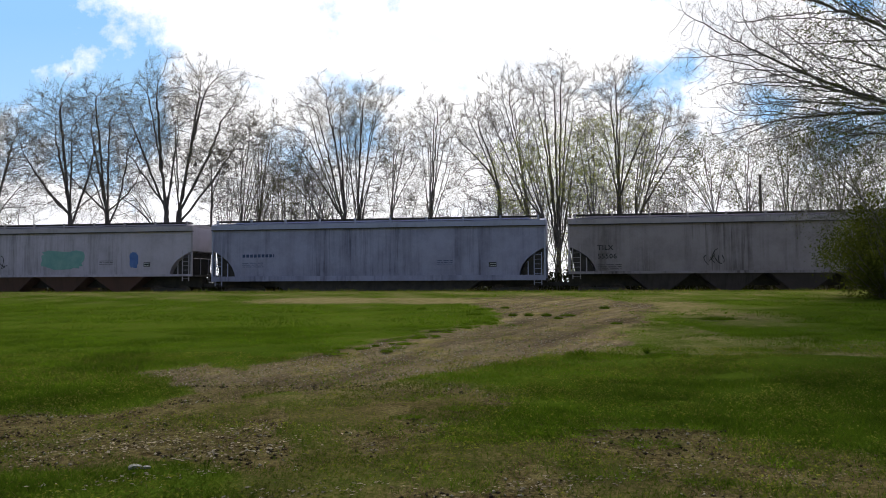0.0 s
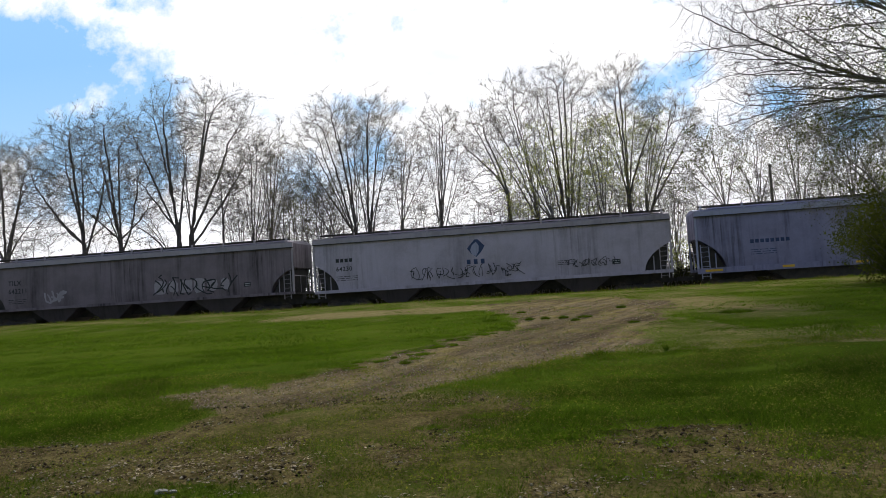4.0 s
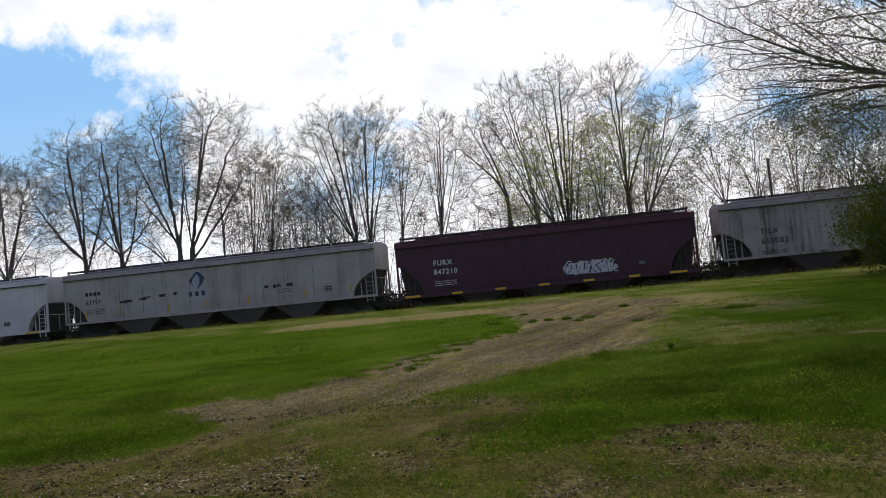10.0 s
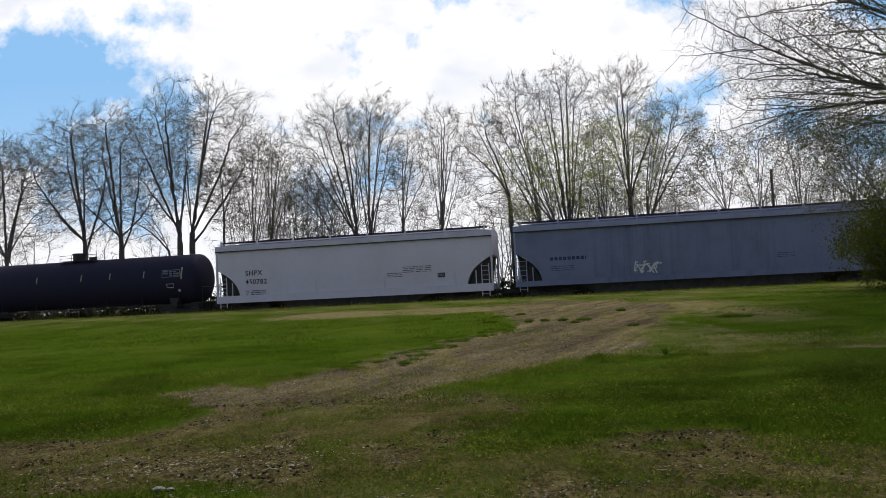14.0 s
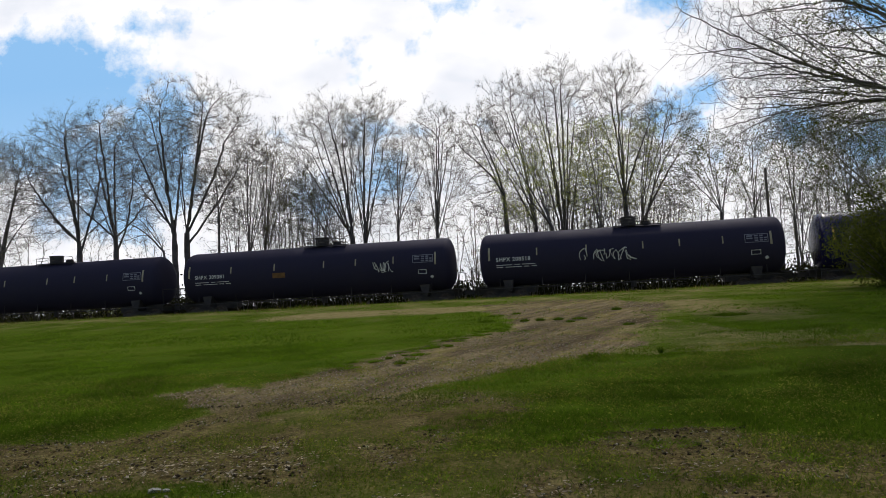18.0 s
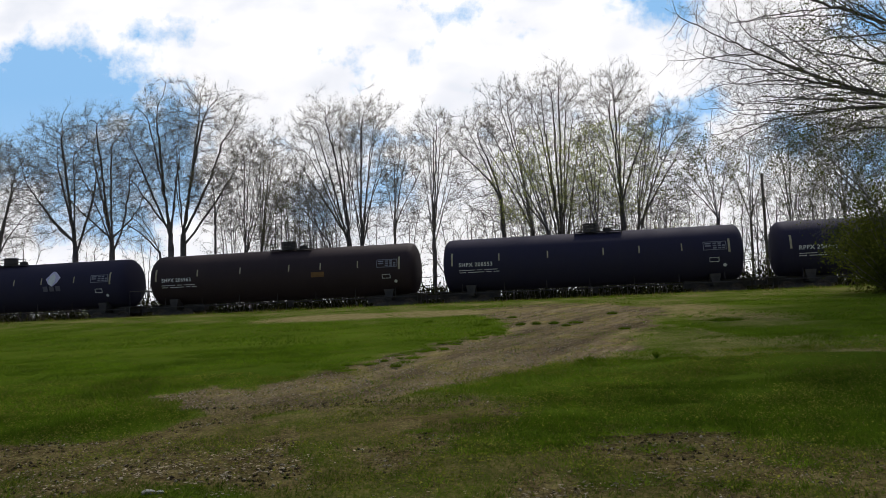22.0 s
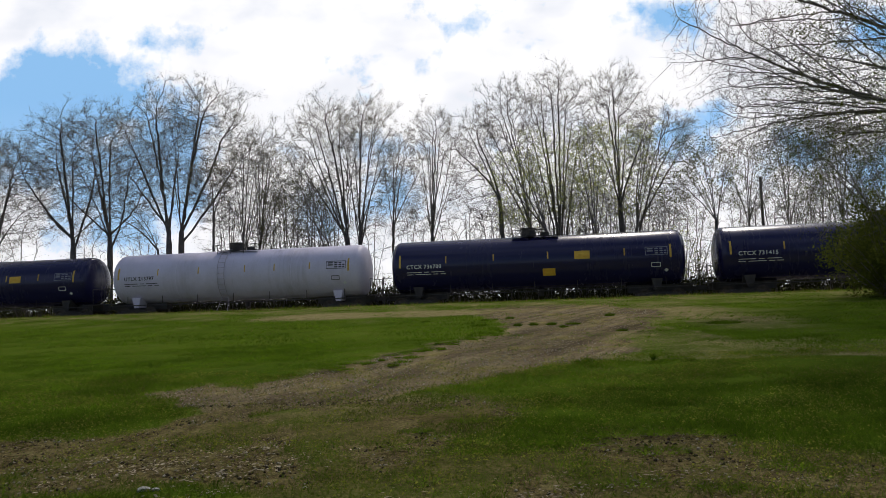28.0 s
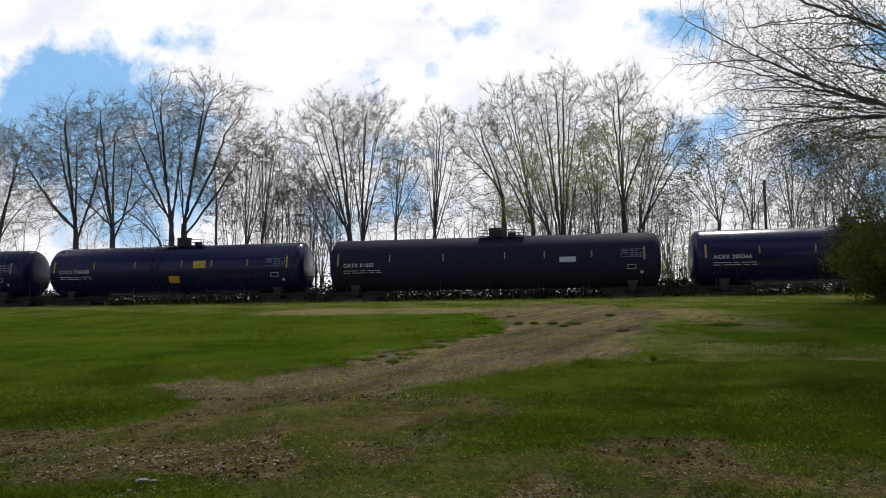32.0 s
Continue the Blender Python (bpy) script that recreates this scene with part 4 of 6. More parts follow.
def verge(name, count, u0, u1, lo, hi, mat_, label):
    """Taller ragged grass along the bank before the track."""
    s_, u_ = rng.uniform(-48, 48, count), rng.uniform(u0, u1, count)
    clump = wobble(s_, u_, 1.9, 71)
    s_, u_, clump = s_[clump > -0.15], u_[clump > -0.15], clump[clump > -0.15]
    p = np.array([at_track(a, b) for a, b in zip(s_, u_)])
    n = len(p)
    p[:, 2] = ground_z(p[:, 0], p[:, 1]) - 0.01
    h = rng.uniform(lo, hi, n) * (0.5 + clump)
    a = rng.uniform(0, 2 * math.pi, n)
    side = np.stack([np.cos(a), np.sin(a), 0 * a], -1) * (0.012 * rng.uniform(0.6, 1.3, n))[:, None]
    tip = p + np.stack([rng.normal(scale=0.4, size=n) * h, rng.normal(scale=0.4, size=n) * h, h], -1)
    v = np.stack([p - side, p + side, tip], 1).reshape(-1, 3)
    return tagged(new(name, bulk(name, v, np.arange(3 * n).reshape(-1, 3), mat_)), label, "grass", kind="stuff")


verge("verge_grass", 30000, 34.0, 38.5, 0.04, 0.14, BLADE, "ragged taller green grass along the bank")
verge("verge_grass", 16000, 33.5, 38.5, 0.04, 0.17, DRYBLADE, "ragged dry grass stalks along the bank")


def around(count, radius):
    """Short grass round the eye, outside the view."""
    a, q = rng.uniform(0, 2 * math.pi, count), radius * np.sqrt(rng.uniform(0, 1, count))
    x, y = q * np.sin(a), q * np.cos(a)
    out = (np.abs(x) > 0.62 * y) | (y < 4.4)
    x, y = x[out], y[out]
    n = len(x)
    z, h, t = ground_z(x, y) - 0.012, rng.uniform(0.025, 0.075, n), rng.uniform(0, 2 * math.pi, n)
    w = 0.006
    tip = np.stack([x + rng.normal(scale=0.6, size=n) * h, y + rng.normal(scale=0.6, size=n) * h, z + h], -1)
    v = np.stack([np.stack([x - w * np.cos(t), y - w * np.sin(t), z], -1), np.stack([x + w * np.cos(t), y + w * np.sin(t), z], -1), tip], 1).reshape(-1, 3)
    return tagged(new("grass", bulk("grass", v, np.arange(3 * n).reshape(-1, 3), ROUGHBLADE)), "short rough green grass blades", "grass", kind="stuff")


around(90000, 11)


def scatter(name, n, ymin, ymax, size, mat_, bias, label, category):
    """Small leaves lying about; bias: how far they keep to bare soil (1) or to grass (-1)."""
    y = np.sqrt(rng.uniform(ymin ** 2, ymax ** 2, n))
    x = rng.uniform(-0.62, 0.62, n) * y
    b, _ = soil(x, y)
    clump = np.clip(0.5 + 0.9 * wobble(x, y, 2.7, 44), 0.05, 1)
    keep = rng.uniform(size=n) < (b if bias > 0 else 1 - 0.8 * b) * clump
    x, y = x[keep], y[keep]
    pts = np.stack([x, y, ground_z(x, y) + rng.uniform(0.0, 0.02 if bias > 0 else 0.05, len(x))], -1)
    v, f = leaf_quads(pts, size, rng)
    v[:, 2] = ground_z(v[:, 0], v[:, 1]) + 0.003 + np.abs(v[:, 2] - ground_z(v[:, 0], v[:, 1])) * (0.35 if bias > 0 else 0.8)
    return tagged(new(name, bulk(name, v, f, mat_)), label, category, kind="stuff")


scatter("leaf_litter", 8000, 4.2, 10, 0.04, LITTER, 1, "pale dead leaves on the bare soil", "leaf litter")
scatter("leaf_litter", 60000, 4.2, 9.5, 0.024, STRAWBITS, 1, "bits of straw and broken leaves on the soil", "leaf litter")
scatter("leaf_litter", 16000, 9.5, 20, 0.04, STRAWBITS, 1, "bits of straw and broken leaves on the track", "leaf litter")
scatter("leaf_litter", 3000, 10, 26, 0.055, LITTER, 1, "pale dead leaves on the worn track", "leaf litter")
for sx_, sy_ in ((-1.56, 6.5), (-2.75, 6.3), (-2.45, 6.55), (-1.95, 6.95), (-1.7, 6.2), (-0.9, 5.2), (-2.15, 5.55), (-3.2, 6.7), (1.5, 5.6), (0.6, 5.3)):
    n_ = 100
    a_ = rng.normal(size=(n_, 2)) * (0.34, 0.10)
    pts = np.stack([sx_ + a_[:, 0], sy_ + a_[:, 1] + a_[:, 0] * 0.35, np.zeros(n_)], -1)
    pts[:, 2] = ground_z(pts[:, 0], pts[:, 1]) + 0.004
    v, f = leaf_quads(pts, 0.042, rng)
    v[:, 2] = ground_z(v[:, 0], v[:, 1]) + 0.006 + np.abs(v[:, 2] - ground_z(v[:, 0], v[:, 1])) * 0.3
    tagged(new("leaf_litter", bulk("leaf_litter", v, f, PALELITTER)), "drift of bleached dead leaves on bare soil", "leaf litter", kind="stuff")
scatter("weeds", 100000, 4.2, 12.5, 0.026, WEED, -1, "small weeds and clover among the grass", "weeds")


def stones(name, n, ymin, ymax, lo, hi, mat_, label):
    y = np.sqrt(rng.uniform(ymin ** 2, ymax ** 2, n * 6))
    x = rng.uniform(-0.6, 0.6, n * 6) * y
    b, _ = soil(x, y)
    keep = rng.uniform(size=n * 6) < b ** 2
    x, y = x[keep][:n], y[keep][:n]
    n = len(x)
    c = np.stack([x, y, ground_z(x, y) - 0.015], -1)[:, None]
    octa = np.array([(1, 0, 0), (0, 1, 0), (-1, 0, 0), (0, -1, 0), (0, 0, 0.7), (0, 0, -0.5)])[None]
    s = rng.uniform(lo, hi, (n, 1, 1)) * rng.uniform(0.6, 1.3, (n, 6, 1))
    t = rng.uniform(0, 6.3, (n, 1))
    o = octa * s
    v = np.stack([o[..., 0] * np.cos(t) - o[..., 1] * np.sin(t), o[..., 0] * np.sin(t) + o[..., 1] * np.cos(t), o[..., 2]], -1) + c
    faces = np.array([(0, 1, 4), (1, 2, 4), (2, 3, 4), (3, 0, 4), (1, 0, 5), (2, 1, 5), (3, 2, 5), (0, 3, 5)])
    return tagged(new(name, bulk(name, v.reshape(-1, 3), (faces[None] + 6 * np.arange(n)[:, None, None]).reshape(-1, 3), mat_)), label, "gravel", kind="stuff")


stones("gravel", 1500, 4.5, 14, 0.008, 0.022, STONE, "pale loose stones on the worn track")
stones("soil_clods", 1100, 4.5, 9.5, 0.008, 0.026, CLOD, "dark crumbs and clods of earth on the bare soil")
stones("gravel", 2200, 10, 26, 0.008, 0.018, STONE, "pale loose stones on the worn track")


flat_stone = Shape().prism([(-0.1, -0.01), (-0.08, 0.03), (-0.02, 0.055), (0.05, 0.045), (0.1, 0.02), (0.11, -0.01)], -0.07, 0.06)
flat_stone.v = [(p[0] * 0.5, p[1] * 0.6, p[2] * 0.4 - 0.006) for p in flat_stone.v]
flat_stone.add([(p[0] * 0.6 + 0.08, p[1] * 0.7 - 0.05, p[2] * 0.6) for p in flat_stone.v], list(flat_stone.f))
fs = part("pale_stone", flat_stone, PALESTONE, None, m=pose(-2.34, 5.86, float(ground_z(-2.34, 5.86)), 0, 0, 25))
tagged(fs, "pale grey-white broken stone lying in the grass", "stone")


def tuft(x, y, w, h, n, seed, ww=0.009, mat_=None):
    r = np.random.RandomState(seed)
    a, q = r.uniform(0, 6.3, n), np.sqrt(r.uniform(0, 1, n)) * w
    bx, by_ = np.cos(a) * q, np.sin(a) * q * 0.7
    hh = h * r.uniform(0.5, 1.1, n) * (1 - 0.5 * (q / w) ** 2)
    t = r.uniform(0, 6.3, n)
    out = np.stack([bx * 1.4 + r.normal(scale=0.03, size=n), by_ * 1.4 + r.normal(scale=0.03, size=n), hh], -1)
    v = np.stack([np.stack([bx - ww * np.cos(t), by_ - ww * np.sin(t), 0 * t], -1), np.stack([bx + ww * np.cos(t), by_ + ww * np.sin(t), 0 * t], -1), out], 1).reshape(-1, 3)
    ob = new("grass_tuft", bulk("grass_tuft", v, np.arange(3 * n).reshape(-1, 3), mat_ or (ROUGHBLADE if y > 9 else BLADE)))
    tagged(placed(ob, pose(x, y, float(ground_z(x, y)) - 0.01)), "low tuft of green grass on the bare track", "grass tuft", "grass tufts")


for i, (x, y, w, h) in enumerate(((-0.93, 12.5, 0.14, 0.08), (-0.65, 22.4, 0.22, 0.07), (1.05, 21.9, 0.2, 0.08), (1.79, 22.5, 0.2, 0.08), (1.75, 19.6, 0.16, 0.1), (2.16, 19.6, 0.16, 0.1), (2.6, 19.5, 0.18, 0.1), (2.76, 18.6, 0.15, 0.08),
                                  (3.12, 19.4, 0.28, 0.08), (3.82, 17.06, 0.2, 0.06), (3.13, 11.94, 0.03, 0.13), (0.81, 20.0, 0.3, 0.1), (2.1, 11.9, 0.3, 0.10), (6.3, 17.8, 0.6, 0.12), (4.6, 22.0, 0.2, 0.1))):
    tuft(x, y, w * 0.62, h * 1.05, int(90 + 1400 * w * h * 4), 300 + i)
for i in range(70):
    r = random.Random(1300 + i)
    f = r.random()
    x, y = -2.3 + 3.6 * f + r.gauss(0, 0.28), 12.0 + 6.6 * f ** 1.3 + r.gauss(0.15, 0.45)
    tuft(x, y, r.uniform(0.05, 0.16), r.uniform(0.03, 0.07), 90, 1400 + i, mat_=BLADE)
for i in range(12):
    r = random.Random(1700 + i)
    tuft(1.4 + 4.2 * r.random(), r.uniform(11.4, 12.3), r.uniform(0.06, 0.18), r.uniform(0.03, 0.08), 110, 1800 + i, mat_=BLADE)
for i in range(44):
    r = random.Random(900 + i)
    y = r.uniform(5.2, 8.5) if i % 2 else r.gauss(7.3, 0.6)
    tuft(r.uniform(-0.08, 0.56) * y if i % 2 else r.gauss(1.0, 0.42), y, r.uniform(0.12, 0.3), r.uniform(0.035, 0.075), 300, 400 + i, 0.0034)


# ---- track ----
def rail_shape(length):
    prof = [(-0.07, 0), (0.07, 0), (0.07, 0.012), (0.01, 0.03), (0.01, 0.12), (0.036, 0.13), (0.036, 0.165), (-0.036, 0.165), (-0.036, 0.13), (-0.01, 0.12), (-0.01, 0.03), (-0.07, 0.012)]
    n = len(prof)
    v = [(-length / 2, y, z) for y, z in prof] + [(length / 2, y, z) for y, z in prof]
    return Shape().add(v, [tuple(range(n)), tuple(range(2 * n - 1, n - 1, -1))] + [(i, n + i, n + (i + 1) % n, (i + 1) % n) for i in range(n)])


TRACK_POSE = Matrix.Translation(at_track(0)) @ pose(0, 0, 0, 0, 0, TURN)
railway = tagged(placed(new("railway_track"), TRACK_POSE), "straight railway track on grey ballast", "track", kind="structure")
rail_mesh = rail_shape(1500).mesh("rail")
for side in (-1, 1):
    part("rail", rail_mesh, RAIL, railway, m=pose(0, side * 0.752, Z_RAIL - 0.165))
tie_mesh = Shape().box(-0.115, 0.115, -1.3, 1.3, -0.12, 0.05).mesh("tie")
for i in range(240):
    part("tie", tie_mesh, TIE, railway, m=pose(-64 + i * 0.54, 0, Z_RAIL - 0.22))

# ---- shared pieces of the wagons ----
MESH = {}


def shared(key, make, smooth=False):
    if key not in MESH:
        MESH[key] = make().mesh(key.split("|")[0], smooth)
    return MESH[key]


def wheel_shape():
    return Shape().lathe([(-0.07, 0.08), (-0.07, 0.14), (-0.02, 0.16), (-0.02, 0.36), (-0.065, 0.38), (-0.065, 0.445), (0.05, 0.455), (0.065, 0.475), (0.075, 0.475), (0.075, 0.38), (0.02, 0.36), (0.02, 0.16), (0.07, 0.14), (0.07, 0.08)], 14, "y")


def frame_shape():
    pts = [(-1.25, 0.36), (-1.25, 0.56), (-0.95, 0.62), (-0.45, 0.74), (0.45, 0.74), (0.95, 0.62), (1.25, 0.56), (1.25, 0.36), (1.0, 0.34), (0.92, 0.48), (0.62, 0.5), (0.42, 0.24), (-0.42, 0.24), (-0.62, 0.5), (-0.92, 0.48), (-1.0, 0.34)]
    s = Shape().prism(pts, -0.07, 0.07)
    for x in (-0.89, 0.89):
        s.rod((x, -0.12, 0.46), (x, 0.1, 0.46), 0.13, 14)
    return s


def springs_shape():
    s = Shape()
    for x in (-0.22, 0, 0.22):
        for i in range(5):
            s.rod((x, 0, 0.3 + i * 0.055), (x, 0, 0.335 + i * 0.055), 0.085, 10)
    return s


def coupler_shape():
    s = Shape().box(-0.75, 0.05, -0.09, 0.09, 0.82, 1.0)
    s.prism([(0.0, 0.78), (0.28, 0.78), (0.34, 0.86), (0.34, 0.98), (0.28, 1.04), (0.0, 1.04)], -0.17, 0.12)
    return s.rod((-0.1, -0.1, 0.85), (0.12, -0.28, 0.45), 0.025, 6).rod((0.12, -0.28, 0.45), (0.3, -0.3, 0.42), 0.025, 6)


def truck(car, x):
    t = part("truck", shared("truck", lambda: Shape().box(-0.2, 0.2, -1.1, 1.1, 0.46, 0.68).rod((0, 0, 0.66), (0, 0, 0.86), 0.22, 14)), STEEL, car, m=pose(x, 0, 0))
    for side in (-1, 1):
        part("side_frame", shared("side_frame", frame_shape), STEEL, t, m=pose(0, side * 1.03, 0))
        part("spring_nest", shared("spring_nest", springs_shape), STEEL, t, m=pose(0, side * 1.03, 0))
    for dx in (-0.89, 0.89):
        part("axle", shared("axle", lambda: Shape().rod((0, -1.0, 0), (0, 1.0, 0), 0.08, 12)), STEEL, t, m=pose(dx, 0, 0.46))
        for side in (-1, 1):
            part("wheel", shared("wheel", wheel_shape, True), WHEEL, t, m=pose(dx, side * 0.755, 0.46, 0, 0, 180 if side < 0 else 0))


def ladder_shape(h, w=0.42, rungs=7):
    s = Shape()
    for x in (-w / 2, w / 2):
        s.box(x - 0.025, x + 0.025, -0.02, 0.02, 0, h)
    for i in range(rungs):
        z = h * (i + 0.5) / rungs
        s.rod((-w / 2, 0, z), (w / 2, 0, z), 0.014, 5)
    return s


def brake_wheel_shape():
    s = Shape()
    for i in range(16):
        a, b = 2 * math.pi * i / 16, 2 * math.pi * (i + 1) / 16
        s.rod((0, 0.28 * math.cos(a), 0.28 * math.sin(a)), (0, 0.28 * math.cos(b), 0.28 * math.sin(b)), 0.016, 5)
    for i in range(4):
        a = math.pi * i / 2
        s.rod((0, 0, 0), (0, 0.28 * math.cos(a), 0.28 * math.sin(a)), 0.012, 5)
    return s


def letters(text, size):
    """The mesh of a line of writing, upright in x and z, facing -y."""
    key = "lettering|%s|%.3f" % (text, size)
    if key not in MESH:
        cu = bpy.data.curves.new("lettering", "FONT")
        cu.body, cu.size, cu.extrude, cu.resolution_u, cu.offset = text, size, 0.002, 3, 0.0 if "M" in text else 0.006
        cu.space_character = 1.12
        ob = bpy.data.objects.new("lettering", cu)
        me = bpy.data.meshes.new_from_object(ob)
        me.transform(Matrix.Rotation(radians(90), 4, "X"))
        bpy.data.objects.remove(ob)
        me.materials.clear()
        me.materials.append(None)
        MESH[key] = me
    return MESH[key]


def bars_shape(w, h, rows, seed):
    """Rows of short bars in place of small print."""
    r = random.Random(seed)
    s = Shape()
    for i in range(rows):
        z = h * (rows - 1 - i + 0.25) / rows
        x = 0.0
        while x < w * 0.97:
            b = min(r.uniform(0.12, 0.4) * w, w - x) if rows > 1 else min(0.75 * h, w - x)
            s.box(x, x + b, -0.003, 0.003, z, z + h * (0.28 if rows > 1 else 0.8) / rows)
            x += b + (0.06 * w if rows > 1 else 0.3 * h)
    return s


def scrawl_shape(w, h, n, seed, thick=0.05):
    """Sprayed rings and strokes that spell nothing."""
    r = random.Random(seed)
    s = Shape()
    step = 0

    def stroke(p, q, t):
        d = Vector((q[0] - p[0], 0, q[1] - p[1]))
        if d.length < 0.02:
            return
        e = Vector((-d.z, 0, d.x)).normalized() * t
        d = d.normalized() * t * 0.6
        a, b = Vector((p[0], -0.002 - 0.0002 * step, p[1])) - d, Vector((q[0], -0.002 - 0.0002 * step, q[1])) + d
        s.add([a - e, a + e, b + e, b - e], [(0, 1, 2, 3)])

    cell = w / n
    for i in range(n):
        cx = cell * (i + 0.5)
        for _ in range(r.choice((2, 3, 3))):
            p = (cx + r.uniform(-0.55, 0.4) * cell, h * r.uniform(0.0, 1.0))
            q = (p[0] + r.uniform(-0.2, 0.9) * cell, h * (r.uniform(0.75, 1.1) if p[1] < h * 0.5 else r.uniform(-0.05, 0.3)))
            bulge = (cx + r.uniform(-1.1, 1.1) * cell, h * r.uniform(0.1, 0.95))
            last = p
            for j in range(1, 6):
                f = j / 5
                now = tuple((1 - f) ** 2 * p[m] + 2 * f * (1 - f) * bulge[m] + f * f * q[m] for m in (0, 1))
                step += 1
                stroke(last, now, thick * r.uniform(0.6, 1.0))
                last = now
            if r.random() < 0.5:
                step += 1
                stroke(last, (last[0] + r.uniform(0.2, 0.6) * cell, last[1] + r.uniform(-0.15, 0.15) * h), thick * 0.8)
    return s


def blob_shape(w, h, seed, k=26):
    """A flat sprayed patch with an uneven rim."""
    r = random.Random(seed)
    pts = []
    for i in range(k):
        a = 2 * math.pi * i / k
        q = r.uniform(0.82, 1.05)
        ex = abs(math.cos(a)) ** 0.5 * (1 if math.cos(a) > 0 else -1)
        ez = abs(math.sin(a)) ** 0.5 * (1 if math.sin(a) > 0 else -1)
        pts.append((ex * q * w / 2, ez * q * h / 2))
    return Shape().prism(pts, -0.002, 0.002)


def emblem(car, x, y, z, sc, dark, light, words):
    """A leaf-like mark in two tones with bars below for its name."""
    part("emblem", Shape().prism([(-0.56 * sc, 0.04 * sc), (-0.04 * sc, 0.58 * sc), (0.16 * sc, 0.56 * sc), (0.58 * sc, 0.14 * sc), (0.34 * sc, -0.24 * sc), (0.02 * sc, -0.54 * sc), (-0.3 * sc, -0.32 * sc)], y, y + 0.004), dark, car, "two-tone leaf-shaped mark", pose(x, 0, z))
    part("emblem_leaf", Shape().prism([(-0.26 * sc, -0.36 * sc), (-0.36 * sc, -0.06 * sc), (-0.22 * sc, 0.24 * sc), (0.04 * sc, 0.42 * sc), (0.2 * sc, 0.16 * sc), (0.18 * sc, -0.18 * sc), (0.0, -0.5 * sc)], y - 0.004, y), light, car, "", pose(x, 0, z))
    if words:
        for j in range(3):
            part("name_bar", shared("name_bar|%.2f" % sc, lambda: Shape().box(0, 0.24 * sc, -0.003, 0.003, 0, 0.30 * sc)), words, car, "bars where a name is painted", pose(x + (-0.62 + 0.45 * j) * sc, y - 0.001, z - 0.98 * sc))


TRAIN = []                # each wagon with its place along the track at the first moment


def wagon(name, label, category, front, rear):
    """A wagon between two coupling points, metres behind the starting mark."""
    ob = thing(name, label, category, None, "wagons of the passing train")
    TRAIN.append((ob, -(front + rear) / 2))
    return ob, rear - front


